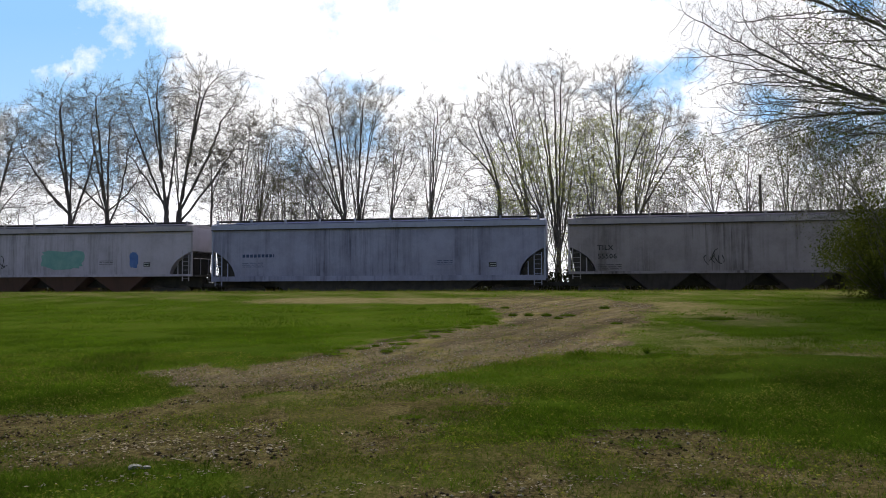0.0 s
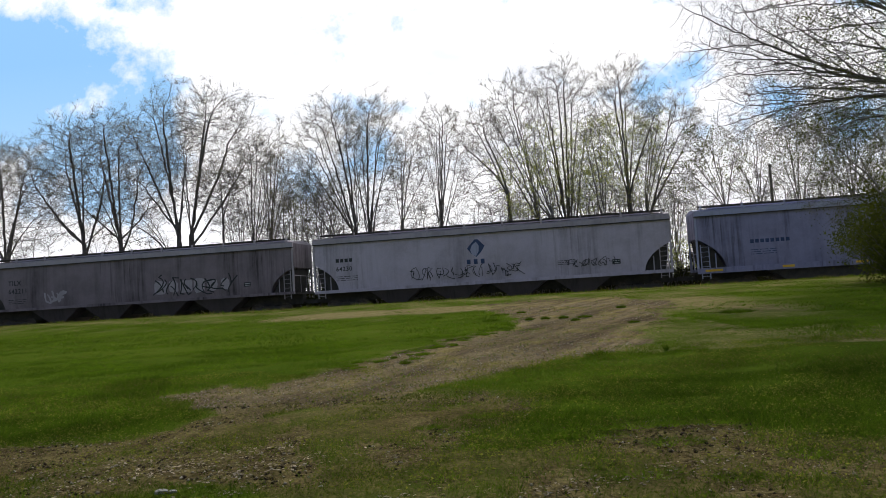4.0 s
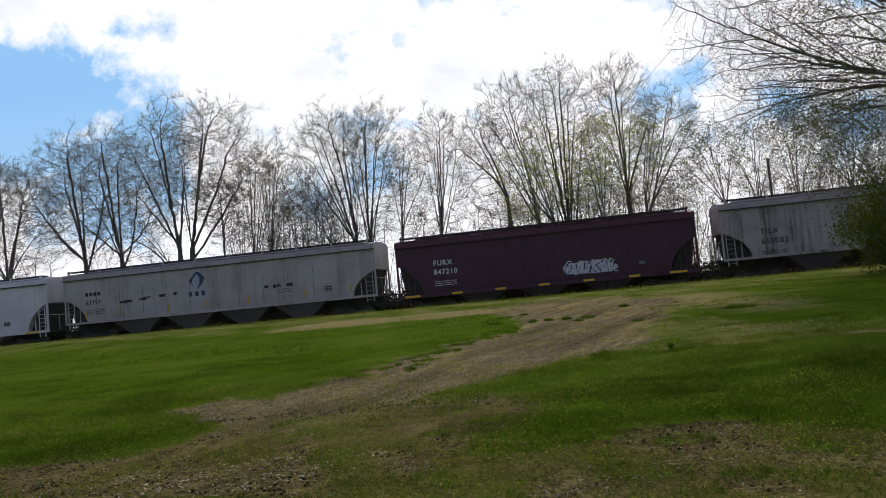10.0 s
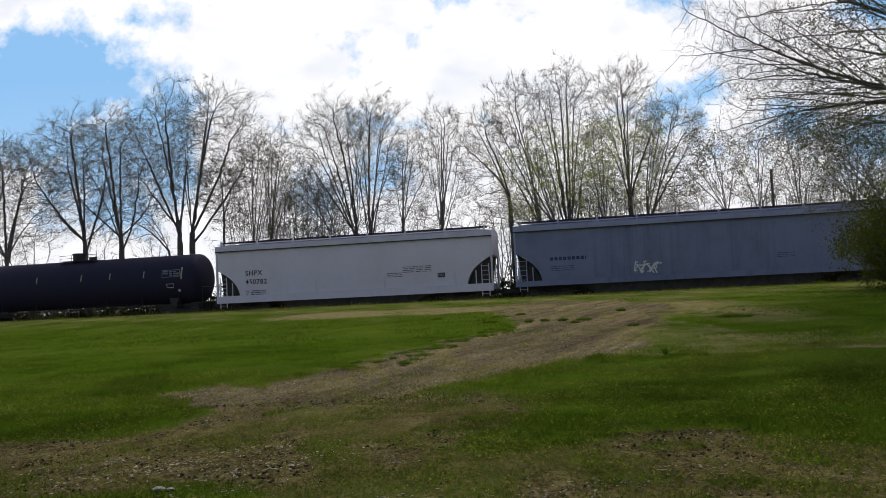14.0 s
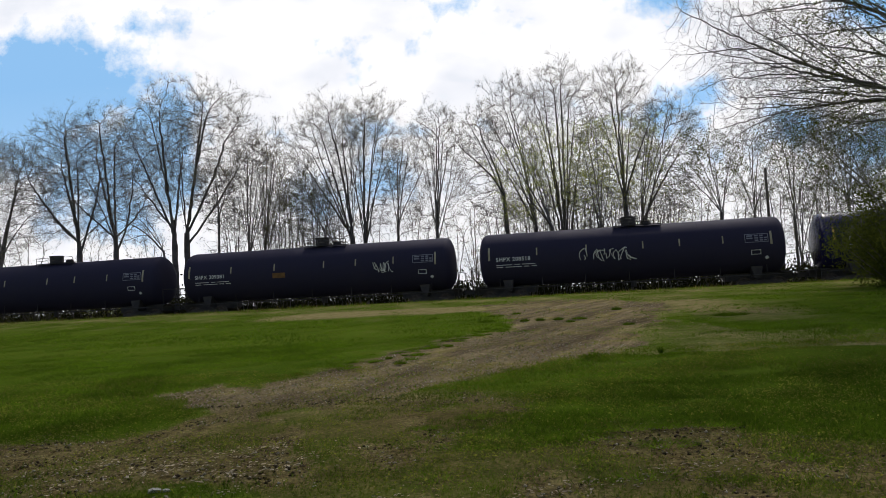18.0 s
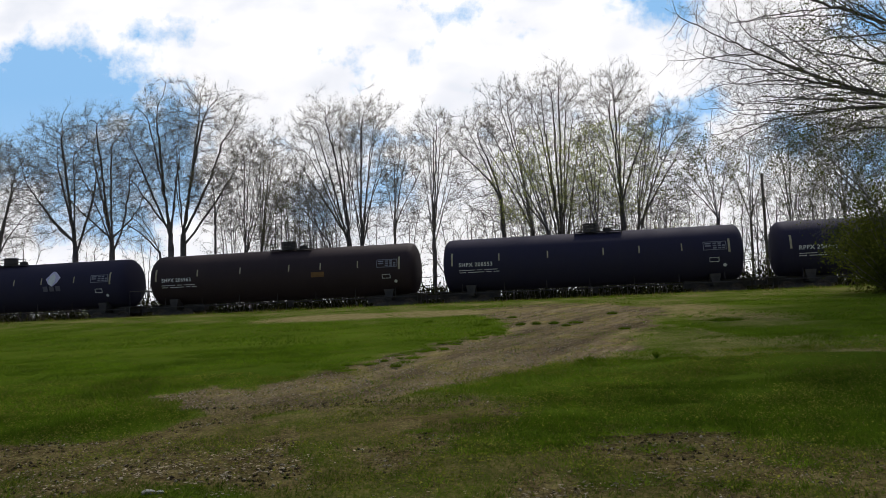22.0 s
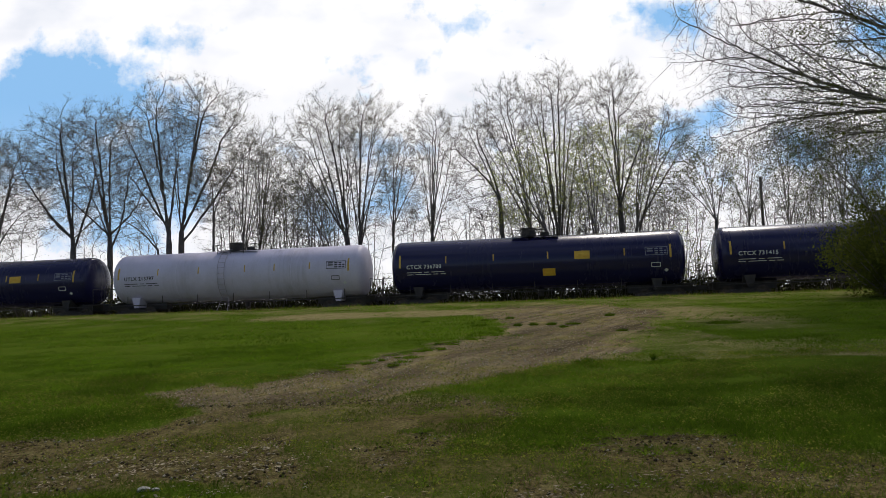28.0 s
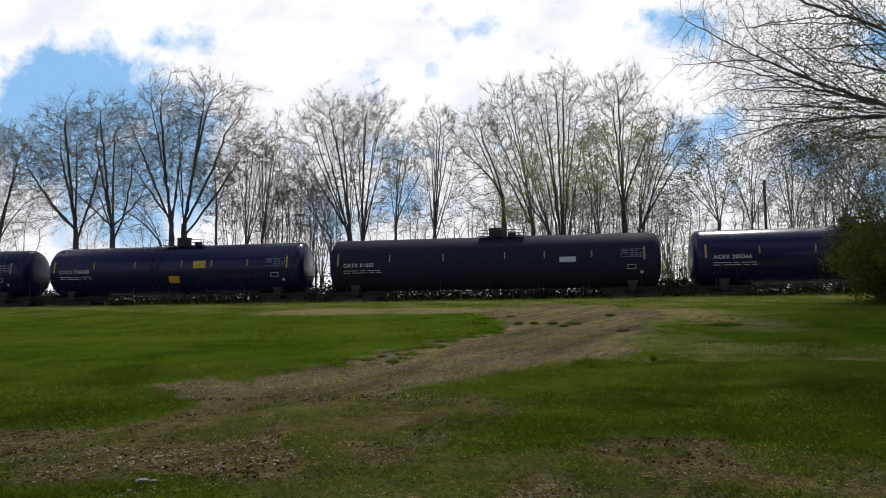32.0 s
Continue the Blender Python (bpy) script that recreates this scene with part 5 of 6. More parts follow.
def hopper(front, rear, label, paint, trim, mark=None, mark_mat=None, sill=1.0, bays=0, bay_mat=None, top=4.58, mark_size=0.42, mark_x=2.0, mark_z=0.0, cut=1.5, cut_z=3.0, yellow=0, ribs=0, deep=0.34, roof_mat=None, bays_low=0.42):
    """A covered hopper wagon."""
    car, L = wagon("hopper_wagon", label, "freight wagon", front, rear)
    hx, w = L / 2 - 0.62, 1.55
    zs = sill + deep
    # bowed side walls and slope sheets in one body, cut away under the slopes at both ends
    slope = ((zs, cut), (zs + (cut_z - zs) * 0.16, cut * 0.97), (zs + (cut_z - zs) * 0.36, cut * 0.88), (zs + (cut_z - zs) * 0.58, cut * 0.70), (zs + (cut_z - zs) * 0.78, cut * 0.44), (zs + (cut_z - zs) * 0.92, cut * 0.18), (cut_z, 0.0), (top - 1.0, 0.0), (top - 0.6, 0.0), (top - 0.3, 0.0), (top - 0.12, 0.0))
    shell, bow = Shape(), []
    for z, back in slope:
        wz = w - 0.055 * max(0.0, 1 - (z - zs) / 0.7) ** 2 - 0.05 * max(0.0, 1 - (top - 0.12 - z) / 1.0) ** 2
        bow += [(-hx + back, -wz, z), (hx - back, -wz, z), (hx - back, wz, z), (-hx + back, wz, z)]
    rings = len(slope)
    shell.add(bow, [(0, 1, 2, 3), tuple(range(4 * rings - 4, 4 * rings))] + [(4 * i + j, 4 * i + (j + 1) % 4, 4 * i + 4 + (j + 1) % 4, 4 * i + 4 + j) for i in range(rings - 1) for j in range(4)])
    part("body", shell, paint, car, smooth=True)
    rf = Shape()
    ring = [(-w - 0.02, top - 0.12), (-w - 0.02, top - 0.06), (-1.0, top + 0.05), (0, top + 0.09), (1.0, top + 0.05), (w + 0.02, top - 0.06), (w + 0.02, top - 0.12)]
    n = len(ring)
    rf.add([(x, y, z) for x in (-hx, hx) for y, z in ring], [tuple(range(n)), tuple(range(n, 2 * n))] + [(i, i + 1, n + i + 1, n + i) for i in range(n - 1)] + [(0, n - 1, 2 * n - 1, n)])
    part("roof", rf, roof_mat or trim, car)
    part("roof_hatch", Shape().prism([(-hx + 0.9, top + 0.06), (-hx + 1.0, top + 0.2), (hx - 1.0, top + 0.2), (hx - 0.9, top + 0.06)], -0.3, 0.3), trim, car)
    for side in (-1, 1):
        part("running_board", Shape().box(-hx + 0.3, hx - 0.3, side * 1.2 - 0.28, side * 1.2 + 0.28, top + 0.12, top + 0.19), STEEL, car)
        part("top_chord", Shape().prism([(-hx, top - 0.36), (hx, top - 0.36), (hx, top - 0.10), (-hx, top - 0.10)], side * w - 0.075, side * w + 0.075), trim, car)
        # dark strip that stands for the shadow line under the chord's overhang
        part("drip_rail", Shape().box(-hx, hx, side * w - 0.10, side * w + 0.10, top - 0.41, top - 0.36), STEEL, car)
        part("side_sill", Shape().box(-hx + 0.02, hx - 0.02, side * w - 0.05, side * w + 0.05, sill, zs + 0.02), paint, car)
        nb = int(hx * 2 / 1.9)
        for i in range(nb):
            xb = -hx + 0.4 + i * (2 * hx - 0.8) / (nb - 1)
            part("board_bracket", shared("board_bracket", lambda: Shape().box(-0.05, 0.05, -0.05, 0.05, -0.22, 0.16)), trim, car, m=pose(xb, side * 1.53, top + 0.06))
        for i in range(ribs):
            xb = -hx + 2.2 + i * (2 * hx - 4.4) / max(ribs - 1, 1)
            part("side_rib", shared("side_rib|%.2f" % zs, lambda: Shape().box(-0.035, 0.035, -0.025, 0.025, zs, zs + 0.75)), trim, car, m=pose(xb, side * (w + 0.02), 0))
        for e in (-1, 1):
            part("corner_post", Shape().box(-0.05, 0.05, -0.06, 0.06, sill, top - 0.1), trim, car, m=pose(e * (hx - 0.06), side * (w - 0.03), 0))
            part("ladder", shared("ladder|%.2f" % sill, lambda: ladder_shape(1.85)), trim, car, m=pose(e * (hx - 0.45), side * (w - 0.02), sill - 0.28))
            part("brace", Shape().rod((e * (hx - 1.0), side * (w - 0.1), zs), (e * (hx - 1.0), side * (w - 0.1), zs + 0.8), 0.035, 6), trim, car)
        if yellow:
            for i in range(yellow):
                xb = -hx + 1.0 + i * (2 * hx - 2.0) / (yellow - 1)
                part("reflector", shared("reflector|%d" % (i in (0, yellow - 1)), lambda: Shape().box(-0.3 - 0.3 * (i in (0, yellow - 1)), 0.3, -0.004, 0.004, -0.06, 0.06)), YELLOW, car, m=pose(xb, side * (w + 0.056), sill + deep * 0.55))
    for e in (-1, 1):
        part("end_platform", Shape().box(e * (hx - 1.7), e * (hx + 0.12), -1.45, 1.45, sill - 0.02, sill + 0.1), STEEL, car)
        part("end_rail", Shape().rod((e * hx, -1.4, sill + 1.1), (e * hx, 1.4, sill + 1.1), 0.02, 6).rod((e * hx, -0.5, sill), (e * hx, -0.5, sill + 1.1), 0.02, 6).rod((e * hx, 0.5, sill), (e * hx, 0.5, sill + 1.1), 0.02, 6), trim, car)
        for side in (-0.8, 0.8):
            part("slope_strut", Shape().rod((e * (hx - 0.9), side, sill), (e * (hx - 0.1), side, cut_z), 0.05, 6), STEEL, car)
        part("shear_plate", Shape().prism([(e * (hx - 0.14), cut_z - 0.05), (e * (hx - cut * 0.7), zs + (cut_z - zs) * 0.56), (e * (hx - cut), zs), (e * (hx - cut), sill), (e * (hx - 0.42), sill), (e * (hx - 0.26), (sill + cut_z) / 2)], -1.2, 1.2), STEEL, car)
        part("coupler", shared("coupler", coupler_shape), STEEL, car, m=pose(e * (L / 2 - 0.30), 0, 0, 0, 0, 0 if e > 0 else 180))
        truck(car, e * (L / 2 - 2.45))
    part("centre_sill", Shape().box(-hx, hx, -0.3, 0.3, 0.78, sill + 0.05), STEEL, car)
    part("brake_wheel", shared("brake_wheel", brake_wheel_shape), STEEL, car, m=pose(-hx - 0.12, -0.7, sill + 1.0))
    part("air_tank", Shape().lathe([(-0.55, 0.05), (-0.5, 0.16), (0.5, 0.16), (0.55, 0.05)], 14).shift(-hx + 1.3, 0.5, sill + 0.3), STEEL, car, smooth=True)
    if bays:
        span = L - 7.4
        bw = span / bays
        for i in range(bays):
            xb = -span / 2 + bw * (i + 0.5)
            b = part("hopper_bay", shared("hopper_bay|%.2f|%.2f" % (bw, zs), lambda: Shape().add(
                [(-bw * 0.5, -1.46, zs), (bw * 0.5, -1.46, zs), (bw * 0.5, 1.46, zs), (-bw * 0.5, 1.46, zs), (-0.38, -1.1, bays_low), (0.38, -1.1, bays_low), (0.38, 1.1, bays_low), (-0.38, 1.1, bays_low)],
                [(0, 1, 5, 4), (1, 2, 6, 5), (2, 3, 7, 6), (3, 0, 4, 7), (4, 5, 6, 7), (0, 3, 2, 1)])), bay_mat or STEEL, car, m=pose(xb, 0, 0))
            part("outlet_gate", shared("outlet_gate", lambda: Shape().box(-0.45, 0.45, -1.2, 1.2, -0.06, 0.02).rod((0.5, -1.3, 0), (0.5, 1.3, 0), 0.03, 6)), STEEL, b, m=pose(0, 0, bays_low - 0.02))
    else:
        span = L - 7.6
        part("under_tank", Shape().prism([(-span / 2, zs), (-span / 2 + 1.4, 0.55), (span / 2 - 1.4, 0.55), (span / 2, zs)], -1.25, 1.25), STEEL, car)
    y = -w - 0.008
    if mark:
        mm = mark_mat or BLACK
        zc = (zs + top) / 2 + mark_z
        for i, line in enumerate(mark):
            me = letters(line, mark_size) if line else shared("mark_bar|%.2f|%d" % (mark_size, len(mark)), lambda: bars_shape(2.0 if len(mark) == 1 else 1.05, mark_size * 0.72, 1, 9))
            part("lettering", me, mm, car, "" if line else "bars where a mark is painted", pose(-hx + mark_x, y, zc - i * mark_size * 1.25))
        part("small_print", shared("small_print|a", lambda: bars_shape(1.3, 0.34, 3, 5)), mm, car, "lines of small print", pose(-hx + mark_x, y, zc - len(mark) * mark_size * 1.25 - 0.15))
        part("small_print", shared("small_print|b", lambda: bars_shape(0.9, 0.3, 3, 6)), mm, car, "lines of small print", pose(hx - 6.2, y, zs + 0.62))
    part("data_panel", Shape().box(-0.22, 0.22, -0.004, 0, -0.13, 0.13), BLACK, car, "small black data panel", pose(hx - 3.0, y, zs + 0.62))
    part("data_print", shared("data_print", lambda: bars_shape(0.34, 0.2, 2, 8)), WHITE, car, "", pose(hx - 3.17, y - 0.008, zs + 0.53))
    return car, hx, y, zs


def tank_wagon(front, rear, label, paint, mark=None, mark_mat=None, stripes=None, yellow_panels=(), ladder=False, dome=0.0, radius=1.54, panel=True, belt=None, size=0.31, panel_mat=None):
    """A cylindrical tank wagon."""
    car, L = wagon("tank_wagon", label, "tank wagon", front, rear)
    hx, r, zc = L / 2 - 0.78, radius, 4.21 - radius
    prof = [(-hx - 0.0, 0.02), (-hx + 0.02, r * 0.35), (-hx + 0.06, r * 0.62), (-hx + 0.13, r * 0.80), (-hx + 0.23, r * 0.915), (-hx + 0.36, r * 0.98), (-hx + 0.52, r)]
    prof = prof + [(-x, q) for x, q in reversed(prof)]
    part("tank", Shape().lathe(prof, 56).shift(0, 0, zc), paint, car, smooth=True)
    for i in range(5):
        xb = -hx + 0.75 + (2 * hx - 1.5) * i / 4
        part("weld_seam", shared("weld_seam|%.2f" % r, lambda: Shape().lathe([(-0.03, r - 0.01), (-0.015, r + 0.007), (0.015, r + 0.007), (0.03, r - 0.01)], 32), True), paint, car, m=pose(xb, 0, zc))
    for e in (-1, 1):
        part("saddle", Shape().prism([(e * (hx - 1.95), 1.5), (e * (hx - 1.35), 1.5), (e * (hx - 1.5), 0.86), (e * (hx - 1.8), 0.86)], -1.2, 1.2), STEEL if belt is None else paint, car)
        part("stub_sill", Shape().box(e * (hx - 3.2), e * (hx + 0.35), -0.32, 0.32, 0.74, 1.16), STEEL, car)
        part("end_platform", Shape().box(e * (hx - 0.35), e * (hx + 0.42), -1.42, 1.42, 1.12, 1.18), STEEL, car)
        part("coupler", shared("coupler", coupler_shape), STEEL, car, m=pose(e * (L / 2 - 0.30), 0, 0, 0, 0, 0 if e > 0 else 180))
        part("end_rail", Shape().rod((e * (hx + 0.38), -1.4, 1.15), (e * (hx + 0.38), -1.4, 2.1), 0.02, 6).rod((e * (hx + 0.38), 1.4, 1.15), (e * (hx + 0.38), 1.4, 2.1), 0.02, 6).rod((e * (hx + 0.38), -1.4, 2.1), (e * (hx + 0.38), 1.4, 2.1), 0.02, 6), STEEL, car)
        truck(car, e * (L / 2 - 2.2))
        for side in (-1, 1):
            part("corner_step", Shape().box(e * (hx + 0.05), e * (hx + 0.35), side * 1.3, side * 1.45, 0.45, 0.5).rod((e * (hx + 0.08), side * 1.42, 0.48), (e * (hx + 0.08), side * 1.42, 1.15), 0.02, 5).rod((e * (hx + 0.34), side * 1.42, 0.48), (e * (hx + 0.34), side * 1.42, 1.15), 0.02, 5), STEEL, car)
    for side in (-1, 1):
        part("side_rail", Shape().rod((-hx, side * 1.4, 1.02), (hx, side * 1.4, 1.02), 0.028, 6), STEEL, car)
        for i in range(7):
            xb = -hx + 1.2 + i * (2 * hx - 2.4) / 6
            part("rail_post", shared("rail_post", lambda: Shape().rod((0, 0, 0.0), (0, 0, 0.55), 0.02, 5)), STEEL, car, m=pose(xb, side * 1.4, 1.02, 0, 0, 0))
    # manway housing, valves and walkway on top
    zt = zc + r
    part("manway", Shape().rod((dome, 0, zt - 0.05), (dome, 0, zt + 0.44), 0.42, 20).rod((dome, 0, zt + 0.44), (dome, 0, zt + 0.50), 0.46, 20), STEEL, car, smooth=True)
    part("valve_housing", Shape().rod((dome + 0.95, 0, zt - 0.05), (dome + 0.95, 0, zt + 0.22), 0.24, 16), STEEL, car, smooth=True)
    wk = Shape().box(dome - 0.9, dome + 1.7, -0.78, -0.42, zt - 0.03, zt + 0.0)
    part("walkway", wk, STEEL, car)
    rl = Shape()
    for xr in (dome - 0.9, dome - 0.05, dome + 0.8, dome + 1.7):
        rl.rod((xr, -0.77, zt - 0.25), (xr, -0.77, zt + 0.34), 0.018, 5)
    rl.rod((dome - 0.9, -0.77, zt + 0.34), (dome + 1.7, -0.77, zt + 0.34), 0.018, 5).rod((dome - 0.9, -0.77, zt + 0.16), (dome + 1.7, -0.77, zt + 0.16), 0.014, 5)
    part("guard_rail", rl, STEEL, car)
    part("brake_wheel", shared("brake_wheel", brake_wheel_shape), STEEL, car, m=pose(-hx - 0.5, -0.8, 1.9))
    part("outlet_valve", Shape().rod((0.3, 0, 0.72), (0.3, 0, zc - r + 0.1), 0.16, 14), STEEL, car)

    def on_shell(z, out=0.006):
        """The pose of a flat mark on the near side at a height above the rail."""
        a = math.asin((z - zc) / r)
        return pose(0, -(r + out) * math.cos(a), zc + (r + out) * math.sin(a), -math.degrees(a))

    def curved(x0, x1, z0, z1, out=0.006):
        """A patch that follows the shell."""
        s, n = Shape(), 6
        vv, ff = [], []
        for i in range(n + 1):
            a = math.asin((z0 + (z1 - z0) * i / n - zc) / r)
            vv += [(x, -(r + o) * math.cos(a), zc + (r + o) * math.sin(a)) for x in (x0, x1) for o in (out, out - 0.02)]
        for i in range(n):
            o = i * 4
            ff += [(o, o + 2, o + 6, o + 4), (o + 1, o + 5, o + 7, o + 3), (o, o + 4, o + 5, o + 1), (o + 2, o + 3, o + 7, o + 6)]
        ff += [(0, 1, 3, 2), (n * 4, n * 4 + 2, n * 4 + 3, n * 4 + 1)]
        return s.add(vv, ff)

    mm = mark_mat or WHITE
    stripes = stripes or (AMBER if "navy" in label else PALESTRIP)
    if stripes:
        for fx in (-0.955, -0.62, -0.28, 0.10, 0.34, 0.62, 0.925):
            xb = fx * (hx - 0.3)
            end = abs(fx) > 0.9
            wide = 0.055 if end else 0.036
            part("reflector", curved(xb - wide, xb + wide, zc + (-0.05 if end else 0.14), zc + (0.68 if end else 0.54)), stripes, car, "upright reflective strip")
    if mark:
        part("lettering", letters(mark, size) if len(mark) > 1 else shared("mark_bar|tank", lambda: bars_shape(2.4, 0.28, 1, 21)), mm, car, "" if len(mark) > 1 else "bars where a mark is painted", Matrix.Translation((-hx + 1.05, 0, 0)) @ on_shell(zc - 0.12))
        part("small_print", shared("small_print|t", lambda: bars_shape(2.3, 0.26, 2, 15)), mm, car, "lines of small print", Matrix.Translation((-hx + 1.05, 0, 0)) @ on_shell(zc - 0.5))
    if panel:
        ink = STENCIL if mm is WHITE else mm
        x0, x1, z0, z1 = hx - 2.25, hx - 1.05, zc + 0.10, zc + 0.56
        for q0, q1, w0, w1 in ((x0, x1, z1 - 0.03, z1), (x0, x1, z0, z0 + 0.03), (x0, x0 + 0.03, z0, z1), (x1 - 0.03, x1, z0, z1)):
            part("stencil_frame", curved(q0, q1, w0, w1), ink, car)
        for j in range(3):
            for i, (f0, f1) in enumerate(((0.08, 0.34), (0.42, 0.58), (0.64, 0.78), (0.83, 0.94))):
                if (i + j) % 5:
                    part("stencil_line", curved(x0 + f0 * 1.2, x0 + f1 * 1.2, z0 + 0.07 + 0.125 * j, z0 + 0.07 + 0.125 * j + 0.07), ink, car, "row of stencilled print")
    part("warning_diamond", Shape().prism([(-0.12, 0), (0, 0.12), (0.12, 0), (0, -0.12)], -0.012, 0), WHITE, car, "white diamond placard", Matrix.Translation((hx - 1.15, 0, 0)) @ on_shell(zc - 0.72, 0.02))
    part("stencil_frame", Shape().box(-0.25, 0.25, -0.004, 0, 0.1, 0.13).box(-0.25, 0.25, -0.004, 0, -0.13, -0.1).box(-0.25, -0.22, -0.004, 0, -0.13, 0.13).box(0.22, 0.25, -0.004, 0, -0.13, 0.13), mm, car, "", Matrix.Translation((hx - 1.7, 0, 0)) @ on_shell(zc - 0.42, 0.012))
    for xp, zp, wp, hp in yellow_panels:
        part("yellow_panel", curved(xp - wp / 2, xp + wp / 2, zc + zp - hp / 2, zc + zp + hp / 2, 0.01), panel_mat or YELLOW, car, "yellow information panel")
    if ladder:
        s = Shape()
        for xr in (ladder - 0.22, ladder + 0.22):
            last = None
            for i in range(11):
                a = radians(-55 + 135 * i / 10)
                p = (xr, -(r + 0.1) * math.cos(a), zc + (r + 0.1) * math.sin(a))
                if last:
                    s.rod(last, p, 0.022, 5)
                last = p
        for i in range(12):
            a = radians(-55 + 130 * i / 11)
            s.rod((ladder - 0.22, -(r + 0.1) * math.cos(a), zc + (r + 0.1) * math.sin(a)), (ladder + 0.22, -(r + 0.1) * math.cos(a), zc + (r + 0.1) * math.sin(a)), 0.016, 5)
        s.rod((ladder - 0.22, -1.0, 1.35), (ladder - 0.35, -1.5, 0.5), 0.022, 5).rod((ladder + 0.22, -1.0, 1.35), (ladder + 0.35, -1.5, 0.5), 0.022, 5)
        part("ladder", s, STEEL if belt is None else belt, car)
    return car, hx, r, zc, on_shell, curved

# ---- the train, from front to rear ----
GRIME, SOOT, DUST = (0.10, 0.09, 0.085), (0.06, 0.055, 0.055), (0.30, 0.27, 0.24)
P_GREY = car_paint("weathered_grey_paint", (0.37, 0.335, 0.335), (0.115, 0.095, 0.095), 0.9, streak=0.8)
P_BLUE = car_paint("faded_blue_paint", (0.36, 0.38, 0.50), (0.13, 0.13, 0.19), 0.9, streak=0.7)
P_PALE = car_paint("pale_grey_paint", (0.54, 0.51, 0.56), GRIME, 0.65, streak=0.6)
P_SLATE = car_paint("streaked_slate_paint", (0.30, 0.31, 0.44), (0.11, 0.108, 0.16), 0.95, streak=0.9)
P_DARK = car_paint("dirty_dark_grey_paint", (0.25, 0.212, 0.222), (0.07, 0.056, 0.06), 0.9, streak=0.8)
P_WHITE = car_paint("off_white_paint", (0.73, 0.705, 0.72), (0.29, 0.26, 0.245), 0.52, streak=0.5)
P_NAVY = car_paint("dull_navy_paint", (0.095, 0.10, 0.175), (0.05, 0.05, 0.09), 0.7)
P_MAROON = car_paint("maroon_paint", (0.085, 0.032, 0.055), (0.04, 0.022, 0.032), 0.7)
P_CLEAN = car_paint("clean_white_paint", (0.82, 0.79, 0.82), (0.45, 0.43, 0.4), 0.3, streak=0.3)
P_GREYBLUE = car_paint("grey_blue_paint", (0.25, 0.285, 0.40), (0.12, 0.13, 0.19), 0.7, streak=0.5)
T_GREY = car_paint("trim_grey_paint", (0.46, 0.43, 0.44), GRIME, 0.5)
T_BLUE = car_paint("trim_blue_paint", (0.42, 0.46, 0.58), (0.18, 0.19, 0.25), 0.5)
T_WHITE = car_paint("trim_white_paint", (0.77, 0.75, 0.78), DUST, 0.4)
T_DARK = car_paint("trim_dark_paint", (0.13, 0.13, 0.16), SOOT, 0.5)
T_MAROON = car_paint("trim_maroon_paint", (0.12, 0.042, 0.065), (0.06, 0.028, 0.035), 0.5)
B_RUSTY = car_paint("rusty_bay_paint", (0.14, 0.075, 0.055), (0.06, 0.05, 0.045), 0.7)
# bay paint much darker than the grey wagon sides
B_GREY = car_paint("dark_bay_paint", (0.085, 0.072, 0.072), (0.035, 0.03, 0.03), 0.8)
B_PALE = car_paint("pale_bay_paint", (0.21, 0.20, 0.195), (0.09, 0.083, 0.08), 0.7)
K_BLACK = car_paint("black_tank_paint", (0.034, 0.032, 0.056), (0.05, 0.045, 0.06), 0.5, 0.7, 0.4, 0.0, 0.15)
K_NAVY = car_paint("navy_tank_paint", (0.014, 0.014, 0.062), (0.026, 0.025, 0.064), 0.3, 0.24, 0.4, 0.18, 0.35)
K_BROWN = car_paint("sooty_brown_tank_paint", (0.040, 0.027, 0.027), (0.062, 0.044, 0.042), 0.5, 0.65, 0.5, 0.0, 0.2)
K_WHITE = car_paint("white_tank_paint", (0.72, 0.71, 0.77), (0.30, 0.26, 0.24), 0.45, 0.45, 0.5)
BARS = ("",)


def side_mark(car, name, shape, material, x, y, z, label="sprayed paint scrawl"):
    part(name, shape, material, car, label, pose(x, y - 0.002, z))


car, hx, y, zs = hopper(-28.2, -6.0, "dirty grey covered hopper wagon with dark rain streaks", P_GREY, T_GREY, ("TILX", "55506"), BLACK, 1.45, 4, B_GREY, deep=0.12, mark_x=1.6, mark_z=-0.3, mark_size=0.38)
side_mark(car, "graffiti", scrawl_shape(1.0, 0.7, 3, 4, 0.025), BLACK, -3.2, y, zs + 0.35)
car, hx, y, zs = hopper(-6.0, 15.3, "faded lavender-blue covered hopper wagon with streaks", P_BLUE, T_BLUE, BARS, LOGOBLUE, 1.12, deep=0.28, mark_size=0.32, mark_z=-0.5)
car, hx, y, zs = hopper(15.3, 38.1, "pale grey covered hopper wagon with sprayed graffiti and rusty bays", P_PALE, T_GREY, ("", "636186"), BLACK, 1.45, 4, B_RUSTY, deep=0.12, mark_size=0.36, mark_z=-0.35)
side_mark(car, "graffiti", scrawl_shape(4.2, 1.0, 8, 7, 0.03), BLACK, -hx + 4.4, y, zs + 0.3)
side_mark(car, "paint_patch", blob_shape(3.2, 1.2, 5), TEAL, 2.0, y, zs + 0.95, "teal sprayed patch")
side_mark(car, "paint_patch", blob_shape(0.6, 1.0, 6), BLUEPAINT, 6.9, y, zs + 0.9, "blue sprayed patch")
car, hx, y, zs = hopper(38.1, 59.4, "streaked blue-grey covered hopper wagon with a leaf mark", P_SLATE, T_BLUE, BARS, LOGOBLUE, 1.10, deep=0.28, mark_size=0.34, yellow=6, mark_x=2.8, mark_z=-0.45)
